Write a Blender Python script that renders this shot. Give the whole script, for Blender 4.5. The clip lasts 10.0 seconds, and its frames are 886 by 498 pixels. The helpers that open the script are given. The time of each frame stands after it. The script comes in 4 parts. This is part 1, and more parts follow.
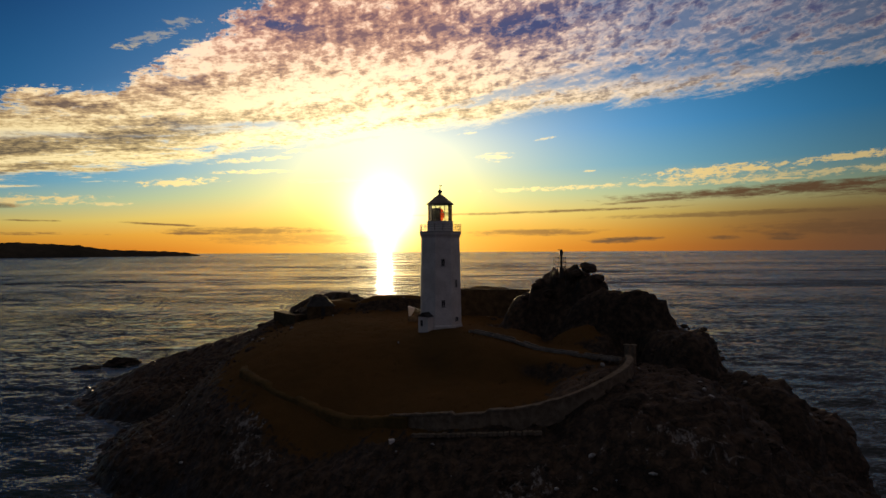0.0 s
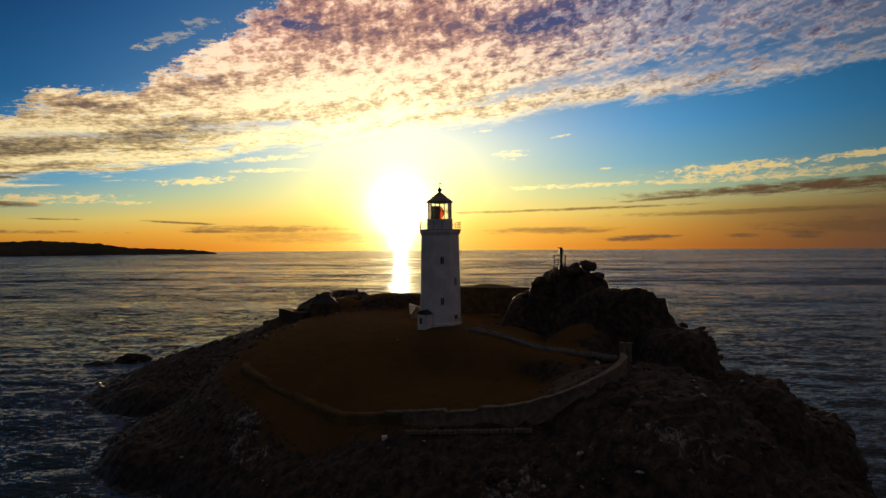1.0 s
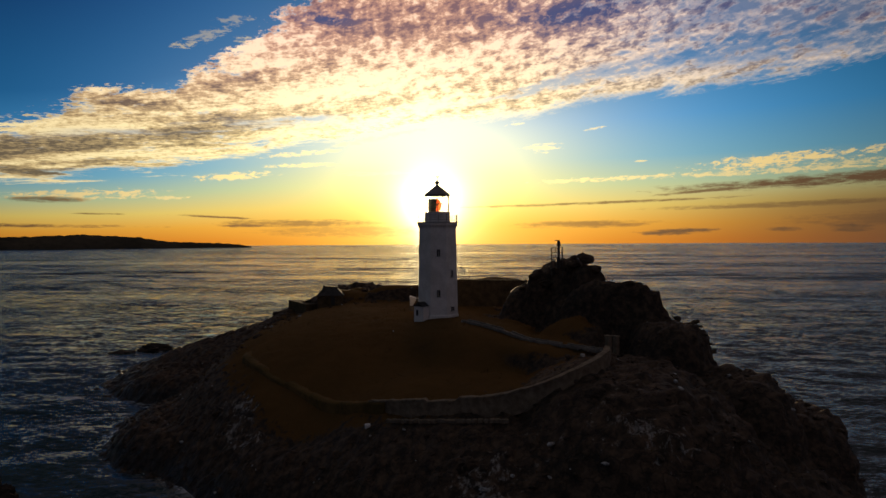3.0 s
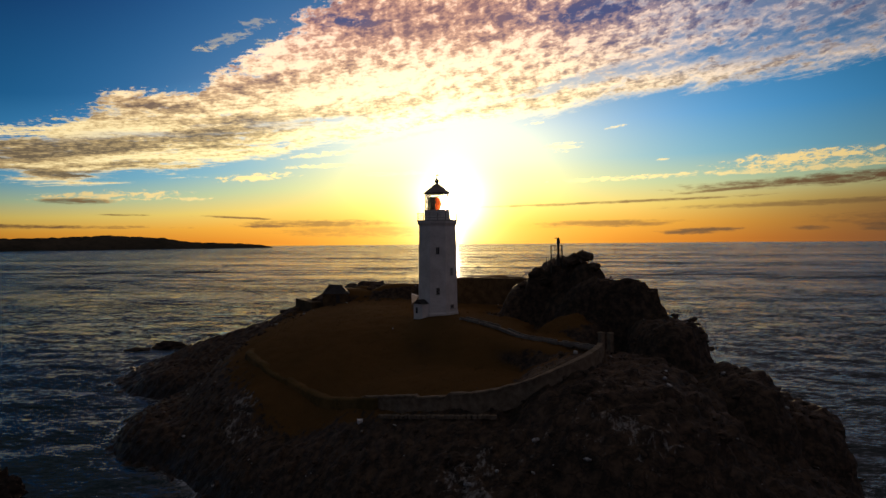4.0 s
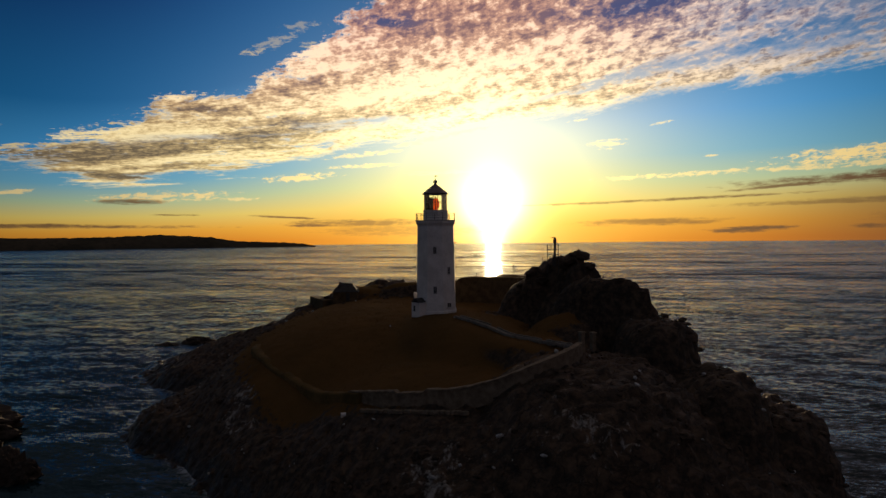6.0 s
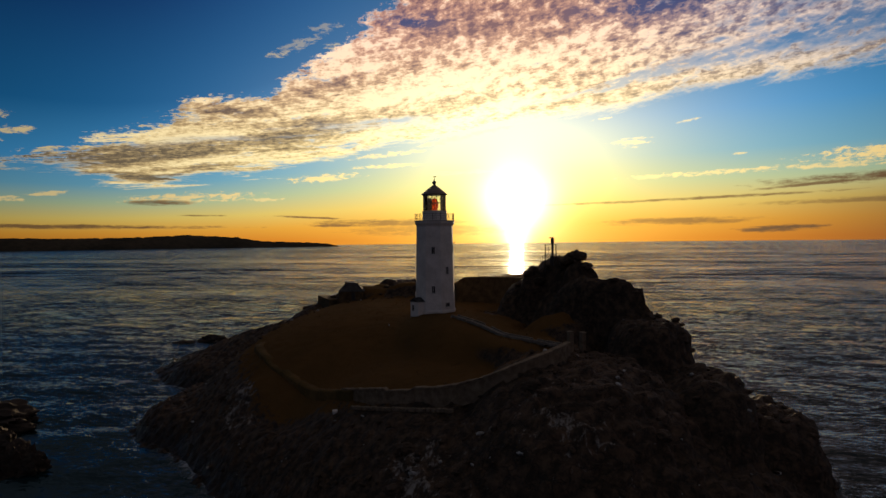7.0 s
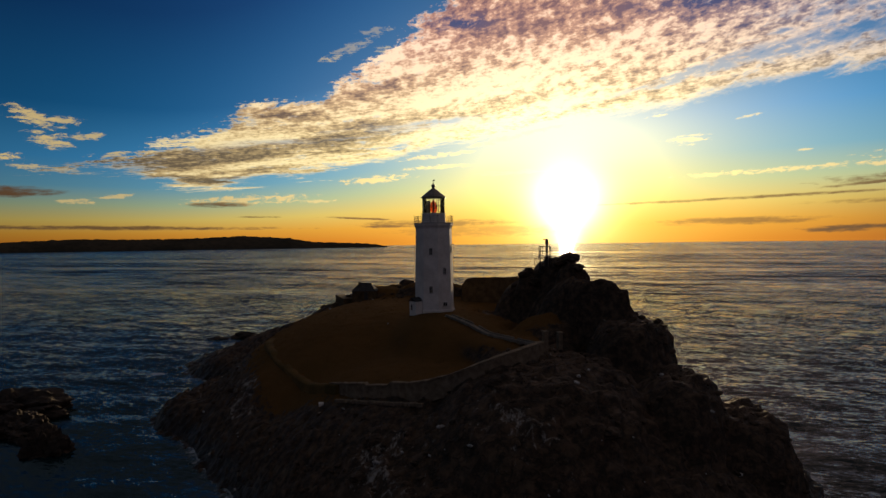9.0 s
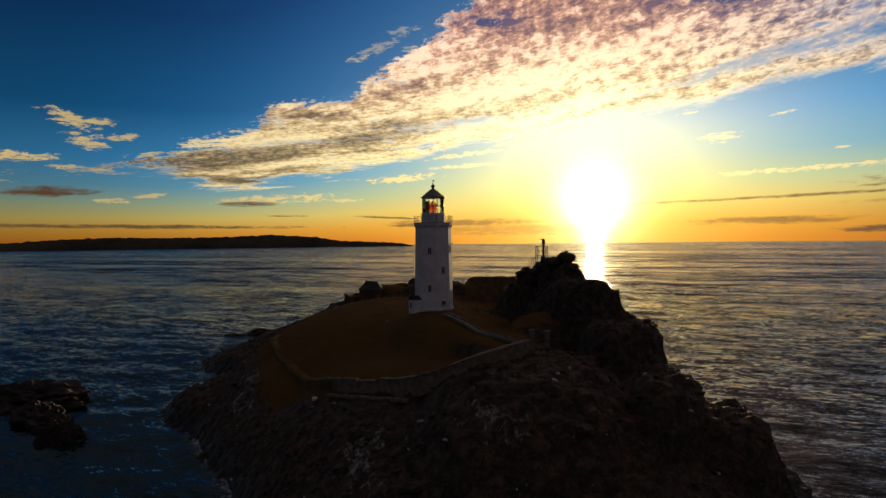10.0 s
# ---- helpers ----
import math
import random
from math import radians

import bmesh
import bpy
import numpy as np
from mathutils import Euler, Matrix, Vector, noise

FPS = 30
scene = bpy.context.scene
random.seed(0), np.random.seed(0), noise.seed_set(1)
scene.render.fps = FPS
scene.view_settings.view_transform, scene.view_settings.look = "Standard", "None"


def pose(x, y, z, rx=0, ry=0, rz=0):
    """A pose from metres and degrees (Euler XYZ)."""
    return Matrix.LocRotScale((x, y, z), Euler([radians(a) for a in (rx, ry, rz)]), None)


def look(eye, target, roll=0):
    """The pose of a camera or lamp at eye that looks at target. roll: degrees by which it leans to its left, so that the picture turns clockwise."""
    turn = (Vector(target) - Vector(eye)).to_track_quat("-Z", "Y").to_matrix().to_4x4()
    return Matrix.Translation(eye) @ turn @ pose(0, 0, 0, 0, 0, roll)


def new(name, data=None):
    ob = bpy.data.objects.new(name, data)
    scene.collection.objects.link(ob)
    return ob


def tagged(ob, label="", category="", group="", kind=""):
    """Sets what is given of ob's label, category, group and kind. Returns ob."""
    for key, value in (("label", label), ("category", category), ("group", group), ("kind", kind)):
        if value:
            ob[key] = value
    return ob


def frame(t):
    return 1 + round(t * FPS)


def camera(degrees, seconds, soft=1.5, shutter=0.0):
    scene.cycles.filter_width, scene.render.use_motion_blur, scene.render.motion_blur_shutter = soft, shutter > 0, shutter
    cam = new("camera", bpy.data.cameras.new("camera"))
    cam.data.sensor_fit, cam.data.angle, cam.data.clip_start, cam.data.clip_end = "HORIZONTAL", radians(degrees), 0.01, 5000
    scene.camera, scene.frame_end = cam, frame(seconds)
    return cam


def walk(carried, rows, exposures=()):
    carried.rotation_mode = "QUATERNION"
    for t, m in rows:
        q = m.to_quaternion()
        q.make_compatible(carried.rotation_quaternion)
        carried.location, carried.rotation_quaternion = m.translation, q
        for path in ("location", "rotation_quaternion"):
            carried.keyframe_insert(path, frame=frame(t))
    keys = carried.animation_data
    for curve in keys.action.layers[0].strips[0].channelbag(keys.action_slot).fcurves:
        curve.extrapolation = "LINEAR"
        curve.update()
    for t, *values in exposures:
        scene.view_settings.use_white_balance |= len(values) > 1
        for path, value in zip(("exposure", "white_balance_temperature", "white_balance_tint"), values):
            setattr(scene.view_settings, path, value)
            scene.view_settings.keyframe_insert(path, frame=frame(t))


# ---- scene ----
# ---------------------------------------------------------------- camera
cam = camera(74.4, 10.0)
walk(cam, [
    (0.0, pose(0.51, -109.95, 36.85, 89.90, 0.34, 0.00)),
    (0.5, pose(1.94, -110.02, 36.84, 89.83, 0.34, 0.75)),
    (1.0, pose(3.44, -110.18, 36.80, 89.72, 0.35, 1.49)),
    (1.5, pose(5.03, -110.29, 36.74, 89.59, 0.32, 2.21)),
    (2.0, pose(6.64, -110.52, 36.70, 89.44, 0.27, 2.93)),
    (2.5, pose(8.24, -110.63, 36.67, 89.21, 0.27, 3.72)),
    (4.0, pose(13.76, -110.78, 36.13, 89.14, 0.49, 6.52)),
    (4.5, pose(15.71, -110.95, 36.07, 89.16, 0.52, 7.48)),
    (5.0, pose(17.80, -111.13, 36.08, 89.13, 0.51, 8.47)),
    (5.5, pose(19.97, -111.34, 36.16, 89.10, 0.51, 9.50)),
    (7.0, pose(27.09, -111.57, 36.23, 89.07, 0.62, 12.85)),
    (7.5, pose(29.61, -111.74, 36.25, 89.13, 0.64, 14.01)),
    (8.0, pose(32.23, -111.85, 36.29, 89.15, 0.67, 15.21)),
    (8.5, pose(34.96, -111.98, 36.32, 89.16, 0.68, 16.45)),
    (9.0, pose(37.76, -112.18, 36.32, 89.18, 0.66, 17.71)),
    (9.5, pose(40.56, -112.27, 36.34, 89.16, 0.60, 18.94)),
    (10.0, pose(43.50, -112.15, 36.35, 89.12, 0.53, 20.26)),
], [(0.0, 0.14), (2.5, 0.10), (3.0, 0.20), (3.7, 0.36), (4.0, 0.32), (4.5, 0.22), (5.0, 0.17), (5.5, 0.17), (10.0, 0.17)])

# ---------------------------------------------------------------- sky and sun
SUN_AZ, SUN_EL = radians(-5.7), radians(3.6)
SUN = Vector((math.sin(SUN_AZ) * math.cos(SUN_EL), math.cos(SUN_AZ) * math.cos(SUN_EL), math.sin(SUN_EL)))


class Nodes:
    """Small helper to write node trees as expressions."""

    def __init__(self, tree):
        self.tree = tree
        tree.nodes.clear()

    def add(self, kind, **inputs):
        n = self.tree.nodes.new(kind)
        for key, v in inputs.items():
            self.put(n.inputs[key.replace("_", " ")], v)
        return n

    def put(self, socket, v):
        if isinstance(v, bpy.types.NodeSocket):
            self.tree.links.new(v, socket)
        elif v is not None:
            socket.default_value = v

    def m(self, op, a, b=None, c=None, clamp=False):
        n = self.tree.nodes.new("ShaderNodeMath")
        n.operation, n.use_clamp = op, clamp
        for i, v in enumerate((a, b, c)):
            self.put(n.inputs[i], v)
        return n.outputs[0]

    def step(self, x, lo, hi, smooth=True):
        n = self.tree.nodes.new("ShaderNodeMapRange")
        n.interpolation_type = "SMOOTHSTEP" if smooth else "LINEAR"
        for i, v in enumerate((x, lo, hi, 0.0, 1.0)):
            self.put(n.inputs[i], v)
        return n.outputs[0]

    def mix(self, f, a, b, mode="MIX"):
        n = self.tree.nodes.new("ShaderNodeMix")
        n.data_type, n.blend_type, n.clamp_factor = "RGBA", mode, True
        for i, v in ((0, f), (6, a), (7, b)):
            if isinstance(v, tuple) and len(v) == 3:
                v = (*v, 1)
            self.put(n.inputs[i], v)
        return n.outputs[2]

    def noise(self, vec, scale, detail=4.0, rough=0.5, distort=0.0):
        n = self.add("ShaderNodeTexNoise", Scale=scale, Detail=detail, Roughness=rough, Distortion=distort)
        if vec is not None:
            self.put(n.inputs["Vector"], vec)
        return n.outputs["Fac"]

    def xyz(self, x, y, z=0.0):
        return self.add("ShaderNodeCombineXYZ", X=x, Y=y, Z=z).outputs[0]

    def ramp(self, f, stops):
        n = self.tree.nodes.new("ShaderNodeValToRGB")
        e = n.color_ramp.elements
        while len(e) < len(stops):
            e.new(0.5)
        for i, (p, c) in enumerate(stops):
            e[i].position, e[i].color = p, (*c, 1)
        self.put(n.inputs[0], f)
        return n.outputs[0]

    def curve(self, x, lo, hi, points):
        """A smooth curve y(x) through points, x from lo to hi."""
        ys = [p[1] for p in points]
        y0, y1 = min(ys), max(ys)
        n = self.tree.nodes.new("ShaderNodeFloatCurve")
        c = n.mapping.curves[0]
        while len(c.points) < len(points):
            c.points.new(0.5, 0.5)
        for q, (px, py) in zip(c.points, points):
            q.location = ((px - lo) / (hi - lo), (py - y0) / (y1 - y0))
        n.mapping.update()
        self.put(n.inputs["Value"], self.step(x, lo, hi, False))
        return self.m("MULTIPLY_ADD", n.outputs[0], y1 - y0, y0)

    def scale(self, col, f):
        n = self.tree.nodes.new("ShaderNodeVectorMath")
        n.operation = "SCALE"
        self.put(n.inputs[0], col)
        self.put(n.inputs[3], f)
        return n.outputs[0]

    def plus(self, a, b):
        n = self.tree.nodes.new("ShaderNodeVectorMath")
        self.put(n.inputs[0], a)
        self.put(n.inputs[1], b)
        return n.outputs[0]


# patches of low cloud: azimuth, elevation, half length, half depth (degrees), rise per degree, strength
GREY_BARS = (
    (31, 4.85, 17, 0.62, 0.022, 1.0), (20, 4.3, 6, 0.18, 0.06, 0.9), (42, 4.6, 12, 0.8, 0.02, 1.0), (10, 3.45, 15, 0.17, 0.020, 0.9),
    (27, 2.9, 14, 0.30, 0.01, 0.6), (9, 1.45, 8, 0.42, 0.0, 0.75), (17, 0.65, 4.2, 0.34, 0.03, 1.0), (25.7, 0.8, 1.6, 0.22, 0.0, 0.8),
    (30.4, 0.85, 1.8, 0.4, 0.0, 0.9), (36, 1.5, 11, 0.8, 0.0, 0.55), (-18, 1.7, 9, 0.42, 0.01, 0.8), (-14, 0.95, 10, 0.7, 0.0, 0.5),
    (-26, 2.25, 4, 0.13, -0.04, 0.9), (-22.5, 1.45, 3.5, 0.18, 0.0, 0.9), (-35, 2.4, 2.2, 0.11, 0.0, 0.9), (-48, 1.4, 17, 0.22, -0.004, 0.9),
    (-54.5, 4.25, 4.2, 0.50, 0.02, 1.0), (-38.5, 3.5, 3.2, 0.30, 0.02, 0.9))
PALE_BARS = (
    (25, 6.6, 6.5, 0.60, 0.03, 1.0), (12, 5.7, 9, 0.24, 0.02, 0.8), (24, 5.75, 9, 0.28, 0.0, 0.8), (35, 7.2, 6.5, 0.32, 0.05, 0.9), (35, 6.1, 9, 0.30, 0.02, 0.7),
    (-52.6, 10.1, 2.0, 0.65, -0.25, 0.9), (-50.4, 10.2, 1.3, 0.40, 0.0, 0.8), (-51.5, 8.5, 1.7, 0.65, -0.10, 0.9), (-49, 9.0, 1.1, 0.35, 0.1, 0.8),
    (-56.5, 7.0, 3.0, 0.5, 0.0, 1.0), (-47, 7.6, 1.0, 0.22, 0.2, 0.8), (-52.9, 6.3, 1.6, 0.2, 0.0, 0.7), (-49.9, 3.6, 1.6, 0.25, 0.0, 0.8),
    (-46.9, 4.1, 1.8, 0.2, 0.1, 0.8), (-36.0, 4.0, 5.5, 0.50, 0.07, 0.9), (-29.8, 3.9, 1.8, 0.16, 0.05, 0.7), (-24.2, 6.0, 3.6, 0.38, 0.1, 0.9), (-18, 7.2, 3.2, 0.22, 0.05, 0.8),
    (-11.4, 6.5, 4.5, 0.26, 0.02, 0.8), (-10.8, 9.9, 5, 0.28, 0.2, 0.7), (-18, 8.3, 4, 0.25, 0.12, 0.7), (-28.0, 17.1, 1.3, 0.26, 0.15, 0.40), (-26.2, 18.2, 2.2, 0.45, 0.35, 0.26),
    (-23.3, 18.1, 0.9, 0.28, 0.1, 0.42), (-24, 19.6, 1.6, 0.40, 0.2, 0.22), (2.7, 11.1, 1.1, 0.13, 0.1, 0.8), (5.1, 8.8, 1.7, 0.45, 0.0, 0.6), (14.2, 7.2, 0.9, 0.10, 0.0, 0.7),
    (9.9, 10.4, 1.2, 0.14, 0.15, 0.6))


def build_sky():
    world = bpy.data.worlds.new("sunset_sky")
    scene.world = world
    world.use_nodes = True
    k = Nodes(world.node_tree)
    way = k.add("ShaderNodeTexCoord").outputs["Generated"]
    sep = k.add("ShaderNodeSeparateXYZ", Vector=way).outputs
    x, y, z = sep[0], sep[1], sep[2]
    az = k.m("MULTIPLY", k.m("ARCTAN2", x, y), 57.2958)
    el = k.m("MULTIPLY", k.m("ARCSINE", z), 57.2958)
    dot = k.tree.nodes.new("ShaderNodeVectorMath")
    dot.operation = "DOT_PRODUCT"
    k.put(dot.inputs[0], way)
    dot.inputs[1].default_value = SUN
    ang = k.m("MULTIPLY", k.m("ARCCOSINE", k.m("MINIMUM", dot.outputs["Value"], 1.0)), 57.2958)
    off = k.m("SUBTRACT", az, math.degrees(SUN_AZ))
    side = k.m("ABSOLUTE", off)

    def mul(*v):
        out = v[0]
        for q in v[1:]:
            out = k.m("MULTIPLY", out, q)
        return out

    def inv(v):
        return k.m("SUBTRACT", 1.0, v)

    def bell(v, width, power=2.0):
        return k.m("POWER", 2.718, k.m("MULTIPLY", k.m("POWER", k.m("DIVIDE", k.m("ABSOLUTE", v), width), power), -1.0))

    # clear air: physical sky, graded from the warm horizon to the deep blue above
    sky = k.tree.nodes.new("ShaderNodeTexSky")
    sky.sky_type, sky.sun_disc = "NISHITA", False
    sky.sun_elevation, sky.sun_rotation = SUN_EL, SUN_AZ
    sky.air_density, sky.dust_density, sky.ozone_density = 1.0, 0.6, 2.0
    air = k.ramp(k.m("DIVIDE", k.m("MULTIPLY", el, k.m("MULTIPLY_ADD", inv(k.step(off, -40.0, -10.0)), 0.55, 1.0)), 40.0), [
        (0.0, (0.60, 0.19, 0.018)), (0.0375, (0.70, 0.33, 0.042)), (0.080, (0.68, 0.51, 0.13)),
        (0.130, (0.38, 0.48, 0.30)), (0.19, (0.13, 0.36, 0.50)), (0.28, (0.046, 0.27, 0.55)),
        (0.45, (0.007, 0.120, 0.31)), (0.75, (0.004, 0.05, 0.17)), (1.0, (0.004, 0.035, 0.13))])
    air = k.scale(air, k.m("MULTIPLY_ADD", k.step(side, 16.0, 54.0), -0.60, 1.0))
    air = k.scale(air, k.m("MULTIPLY_ADD", k.step(az, 14.0, 42.0), -0.28, 1.0))
    away = k.step(side, 45.0, 120.0)
    air = k.mix(away, air, k.mix(k.step(el, 0.0, 25.0), (0.035, 0.036, 0.060), (0.022, 0.036, 0.078)))
    air = k.plus(air, k.scale(sky.outputs[0], 0.0012))

    # glare of the low sun in the haze: white core, pillar to the horizon, yellow and cream round it
    above = k.m("SUBTRACT", el, math.degrees(SUN_EL))
    across = k.m("MULTIPLY", off, 0.66)
    oval = k.m("SQRT", k.m("ADD", mul(across, across), mul(above, above)))
    warm = k.mix(k.step(el, 1.0, 5.5), (1.0, 0.45, 0.020), k.mix(k.step(el, 6.0, 12.0), (1.0, 0.80, 0.20), (1.0, 0.88, 0.50)))
    haze = mul(bell(oval, 7.6, 1.4), inv(k.step(side, 40.0, 90.0)))
    glare = k.scale(warm, k.m("MULTIPLY", haze, 1.05))
    cream = mul(bell(off, 14.0), bell(k.m("SUBTRACT", el, 9.5), 4.2))
    glare = k.plus(glare, k.scale((1.0, 0.82, 0.42), k.m("MULTIPLY", cream, 0.30)))
    pillar = mul(bell(off, 1.1), inv(k.step(el, 3.0, 6.0)))
    core = k.m("ADD", k.m("MULTIPLY", bell(ang, 1.9, 1.25), 5.0), k.m("MULTIPLY", pillar, 1.5))
    glare = k.plus(glare, k.scale((1.0, 0.90, 0.60), core))
    glare = k.plus(glare, k.scale((1.0, 0.78, 0.24), k.m("MULTIPLY", bell(ang, 6.5, 1.15), 0.85)))
    air = k.plus(k.scale(air, k.m("MULTIPLY_ADD", haze, -0.8, 1.0)), glare)

    # cloud sheet: azimuth against the logarithm of height, so that puffs flatten towards the horizon
    rise = k.m("MULTIPLY", k.m("LOGARITHM", k.m("MAXIMUM", el, 1.0), 2.71828), 20.0)
    tall = k.m("MULTIPLY_ADD", az, -0.12, rise)
    puffs = k.xyz(k.m("MULTIPLY", az, 0.55), tall)
    below = k.xyz(k.m("MULTIPLY", az, 0.55), k.m("SUBTRACT", tall, 0.28))
    streaks = k.xyz(k.m("MULTIPLY", az, 0.36), k.m("MULTIPLY_ADD", az, -0.24, rise))
    bands = k.xyz(k.m("MULTIPLY", az, 0.16), k.m("MULTIPLY_ADD", az, -0.27, rise))
    feather = k.noise(streaks, 0.42, 9, 0.68, 0.35)
    ripple = k.noise(puffs, 1.25, 5, 0.60, 0.25)
    relief = k.m("SUBTRACT", k.noise(below, 1.25, 5, 0.60, 0.25), ripple)
    crumb = k.noise(puffs, 3.2, 4, 0.6, 0.2)
    patch = k.noise(puffs, 0.20, 4, 0.55, 0.4)
    band = k.noise(bands, 0.34, 6, 0.62, 0.3)
    dF = k.m("SUBTRACT", feather, 0.5)
    dC = k.m("SUBTRACT", crumb, 0.5)
    low = k.curve(az, -60, 60, [
        (-60, 3.0), (-48, 6.5), (-45.3, 6.3), (-43, 5.5), (-40.6, 4.8), (-37.5, 5.2), (-33.5, 6.2), (-27.7, 7.1), (-24.4, 8.2),
        (-19.4, 9.0), (-14, 9.7), (-8.5, 10.6), (-3, 11.6), (2.4, 11.8), (7.8, 12.5), (13, 13.1), (18, 13.2), (26, 13.4),
        (30, 13.6), (33, 14.3), (37.3, 14.5), (60, 15.0)])
    high = k.curve(az, -60, 60, [
        (-60, 4.0), (-48, 6.8), (-46, 7.4), (-44, 8.6), (-39, 10.0), (-36, 12.4), (-32, 13.1), (-29.4, 13.2), (-28.2, 14.4),
        (-25.5, 16.3), (-22.5, 18.1), (-19.2, 20.7), (-17, 22.2), (-12, 28.0), (0, 55.0), (60, 60.0)])
    over_low = k.m("ADD", k.m("SUBTRACT", el, low), k.m("ADD", k.m("MULTIPLY", dF, k.m("MULTIPLY_ADD", k.step(az, -26.0, 4.0), -3.4, 6.0)), k.m("MULTIPLY", dC, 0.9)))
    under_high = k.m("ADD", k.m("SUBTRACT", high, el), k.m("ADD", k.m("MULTIPLY", dF, 7.5), k.m("MULTIPLY", dC, 3.2)))
    inside = k.m("MINIMUM", over_low, under_high)
    cover = k.step(inside, -0.35, k.m("MULTIPLY_ADD", k.step(az, -20.0, 0.0), 0.25, 0.55))
    # slits of clear sky
    gap_l = k.curve(az, -60, 60, [(-60, 6.0), (-41, 8.6), (-37.5, 9.2), (-31, 10.2), (-24, 10.9), (-19, 11.4), (-13, 12.0), (60, 22)])
    g1 = k.m("ABSOLUTE", k.m("SUBTRACT", k.m("MULTIPLY_ADD", dF, 2.6, el), k.m("SUBTRACT", gap_l, 0.2)))
    g1 = mul(inv(k.step(g1, 0.10, 0.75)), k.step(k.noise(streaks, 0.22, 3, 0.5), 0.44, 0.58), k.step(az, -44.0, -24.0), inv(k.step(az, -15.0, -9.0)))
    gap_r = k.curve(az, -60, 60, [(-60, 4.0), (-9, 11.3), (-3, 12.7), (2.4, 14.0), (7.8, 15.0), (13, 15.5), (18, 16.0), (26, 16.2), (31, 15.8), (37, 15.7), (60, 15)])
    g2 = k.m("ABSOLUTE", k.m("SUBTRACT", k.m("MULTIPLY_ADD", dF, 3.2, el), gap_r))
    wide = k.m("MULTIPLY_ADD", k.step(az, -4.0, 26.0), 1.1, 0.25)
    g2 = mul(inv(k.step(k.m("DIVIDE", g2, wide), 0.25, 1.2)), k.step(az, -9.0, 3.0), k.m("MULTIPLY_ADD", k.step(az, 24.0, 36.0), -0.55, 1.0))
    slit = k.m("MAXIMUM", k.m("MULTIPLY", g1, 0.80), k.m("MULTIPLY", g2, 0.72))
    slit = mul(slit, k.m("MULTIPLY_ADD", k.step(ripple, 0.50, 0.66), -0.75, 1.0))
    cover = mul(cover, inv(slit))
    # broken by small blue gaps, more so to the right and at the outer edge
    thin = k.m("MULTIPLY_ADD", mul(k.step(az, 0.0, 26.0), k.step(el, 12.0, 18.0)), 0.20, 0.30)
    rim = inv(k.step(inside, 0.0, 3.5))
    thin = k.m("MULTIPLY_ADD", rim, 0.07, thin)
    holes = k.step(k.m("MULTIPLY_ADD", ripple, 0.55, k.m("MULTIPLY", feather, 0.45)), k.m("SUBTRACT", thin, 0.05), k.m("ADD", thin, 0.12))
    cover = mul(cover, k.m("MULTIPLY_ADD", holes, 0.80, 0.20))

    # undersides away from the light
    streak = k.curve(az, -60, 60, [(-60, 5.5), (-46.6, 6.8), (-40.5, 7.5), (-36.5, 8.2), (-32.4, 9.0), (-27.5, 9.8), (-23.7, 10.2), (60, 20)])
    sd = inv(k.step(k.m("ABSOLUTE", k.m("SUBTRACT", k.m("MULTIPLY_ADD", dF, 3.0, el), streak)), 0.25, 1.35))
    sd = mul(sd, inv(k.step(az, -29.0, -19.0)))
    foot = k.curve(az, -60, 60, [(-60, 4.5), (-43, 6.0), (-39, 5.7), (-35.5, 6.7), (-30, 7.4), (60, 16)])
    sf = inv(k.step(k.m("ABSOLUTE", k.m("SUBTRACT", k.m("MULTIPLY_ADD", dF, 2.0, el), foot)), 0.05, 0.5))
    sf = mul(sf, inv(k.step(az, -37.0, -30.0)), 0.8)
    s2 = inv(k.step(k.m("ABSOLUTE", k.m("SUBTRACT", k.m("MULTIPLY_ADD", dF, 3.0, el), 12.0)), 0.15, 0.9))
    s2 = mul(s2, inv(k.step(az, -33.0, -27.0)))
    s3 = mul(k.step(k.m("MULTIPLY_ADD", dF, 9.0, el), 15.5, 21.5), k.step(az, -24.0, -8.0))
    s4 = mul(k.step(az, 10.0, 30.0), k.step(k.m("MULTIPLY_ADD", dF, 6.0, el), 12.8, 15.5))
    # two dark blue patches in the sheet
    blot = 0.0
    for a0, e0, ra, re in ((8.5, 20.6, 6.5, 1.3), (-15.5, 20.3, 3.4, 0.8)):
        u, v = k.m("DIVIDE", k.m("SUBTRACT", az, a0), ra), k.m("DIVIDE", k.m("SUBTRACT", el, e0), re)
        blot = k.m("ADD", blot, bell(k.m("ADD", k.m("SQRT", k.m("ADD", mul(u, u), mul(v, v))), k.m("MULTIPLY", dF, 2.0)), 1.0))
    extra = k.m("ADD", k.m("MULTIPLY", k.m("MAXIMUM", sd, k.m("MAXIMUM", s2, sf)), 0.40), k.m("MULTIPLY", k.m("MAXIMUM", s3, s4), 0.15))
    extra = k.m("MULTIPLY_ADD", blot, 0.26, extra)
    contrast = k.m("MULTIPLY_ADD", k.step(el, 8.0, 18.0), 1.10, 0.70)
    shade = k.m("MULTIPLY_ADD", k.m("SUBTRACT", ripple, 0.5), contrast, k.m("MULTIPLY", k.m("SUBTRACT", patch, 0.5), 0.55))
    shade = k.m("ADD", shade, k.m("ADD", k.m("MULTIPLY", dC, 0.95), k.m("MULTIPLY", k.m("SUBTRACT", band, 0.5), k.m("MULTIPLY_ADD", k.step(az, -26.0, -6.0), -0.5, 1.5))))
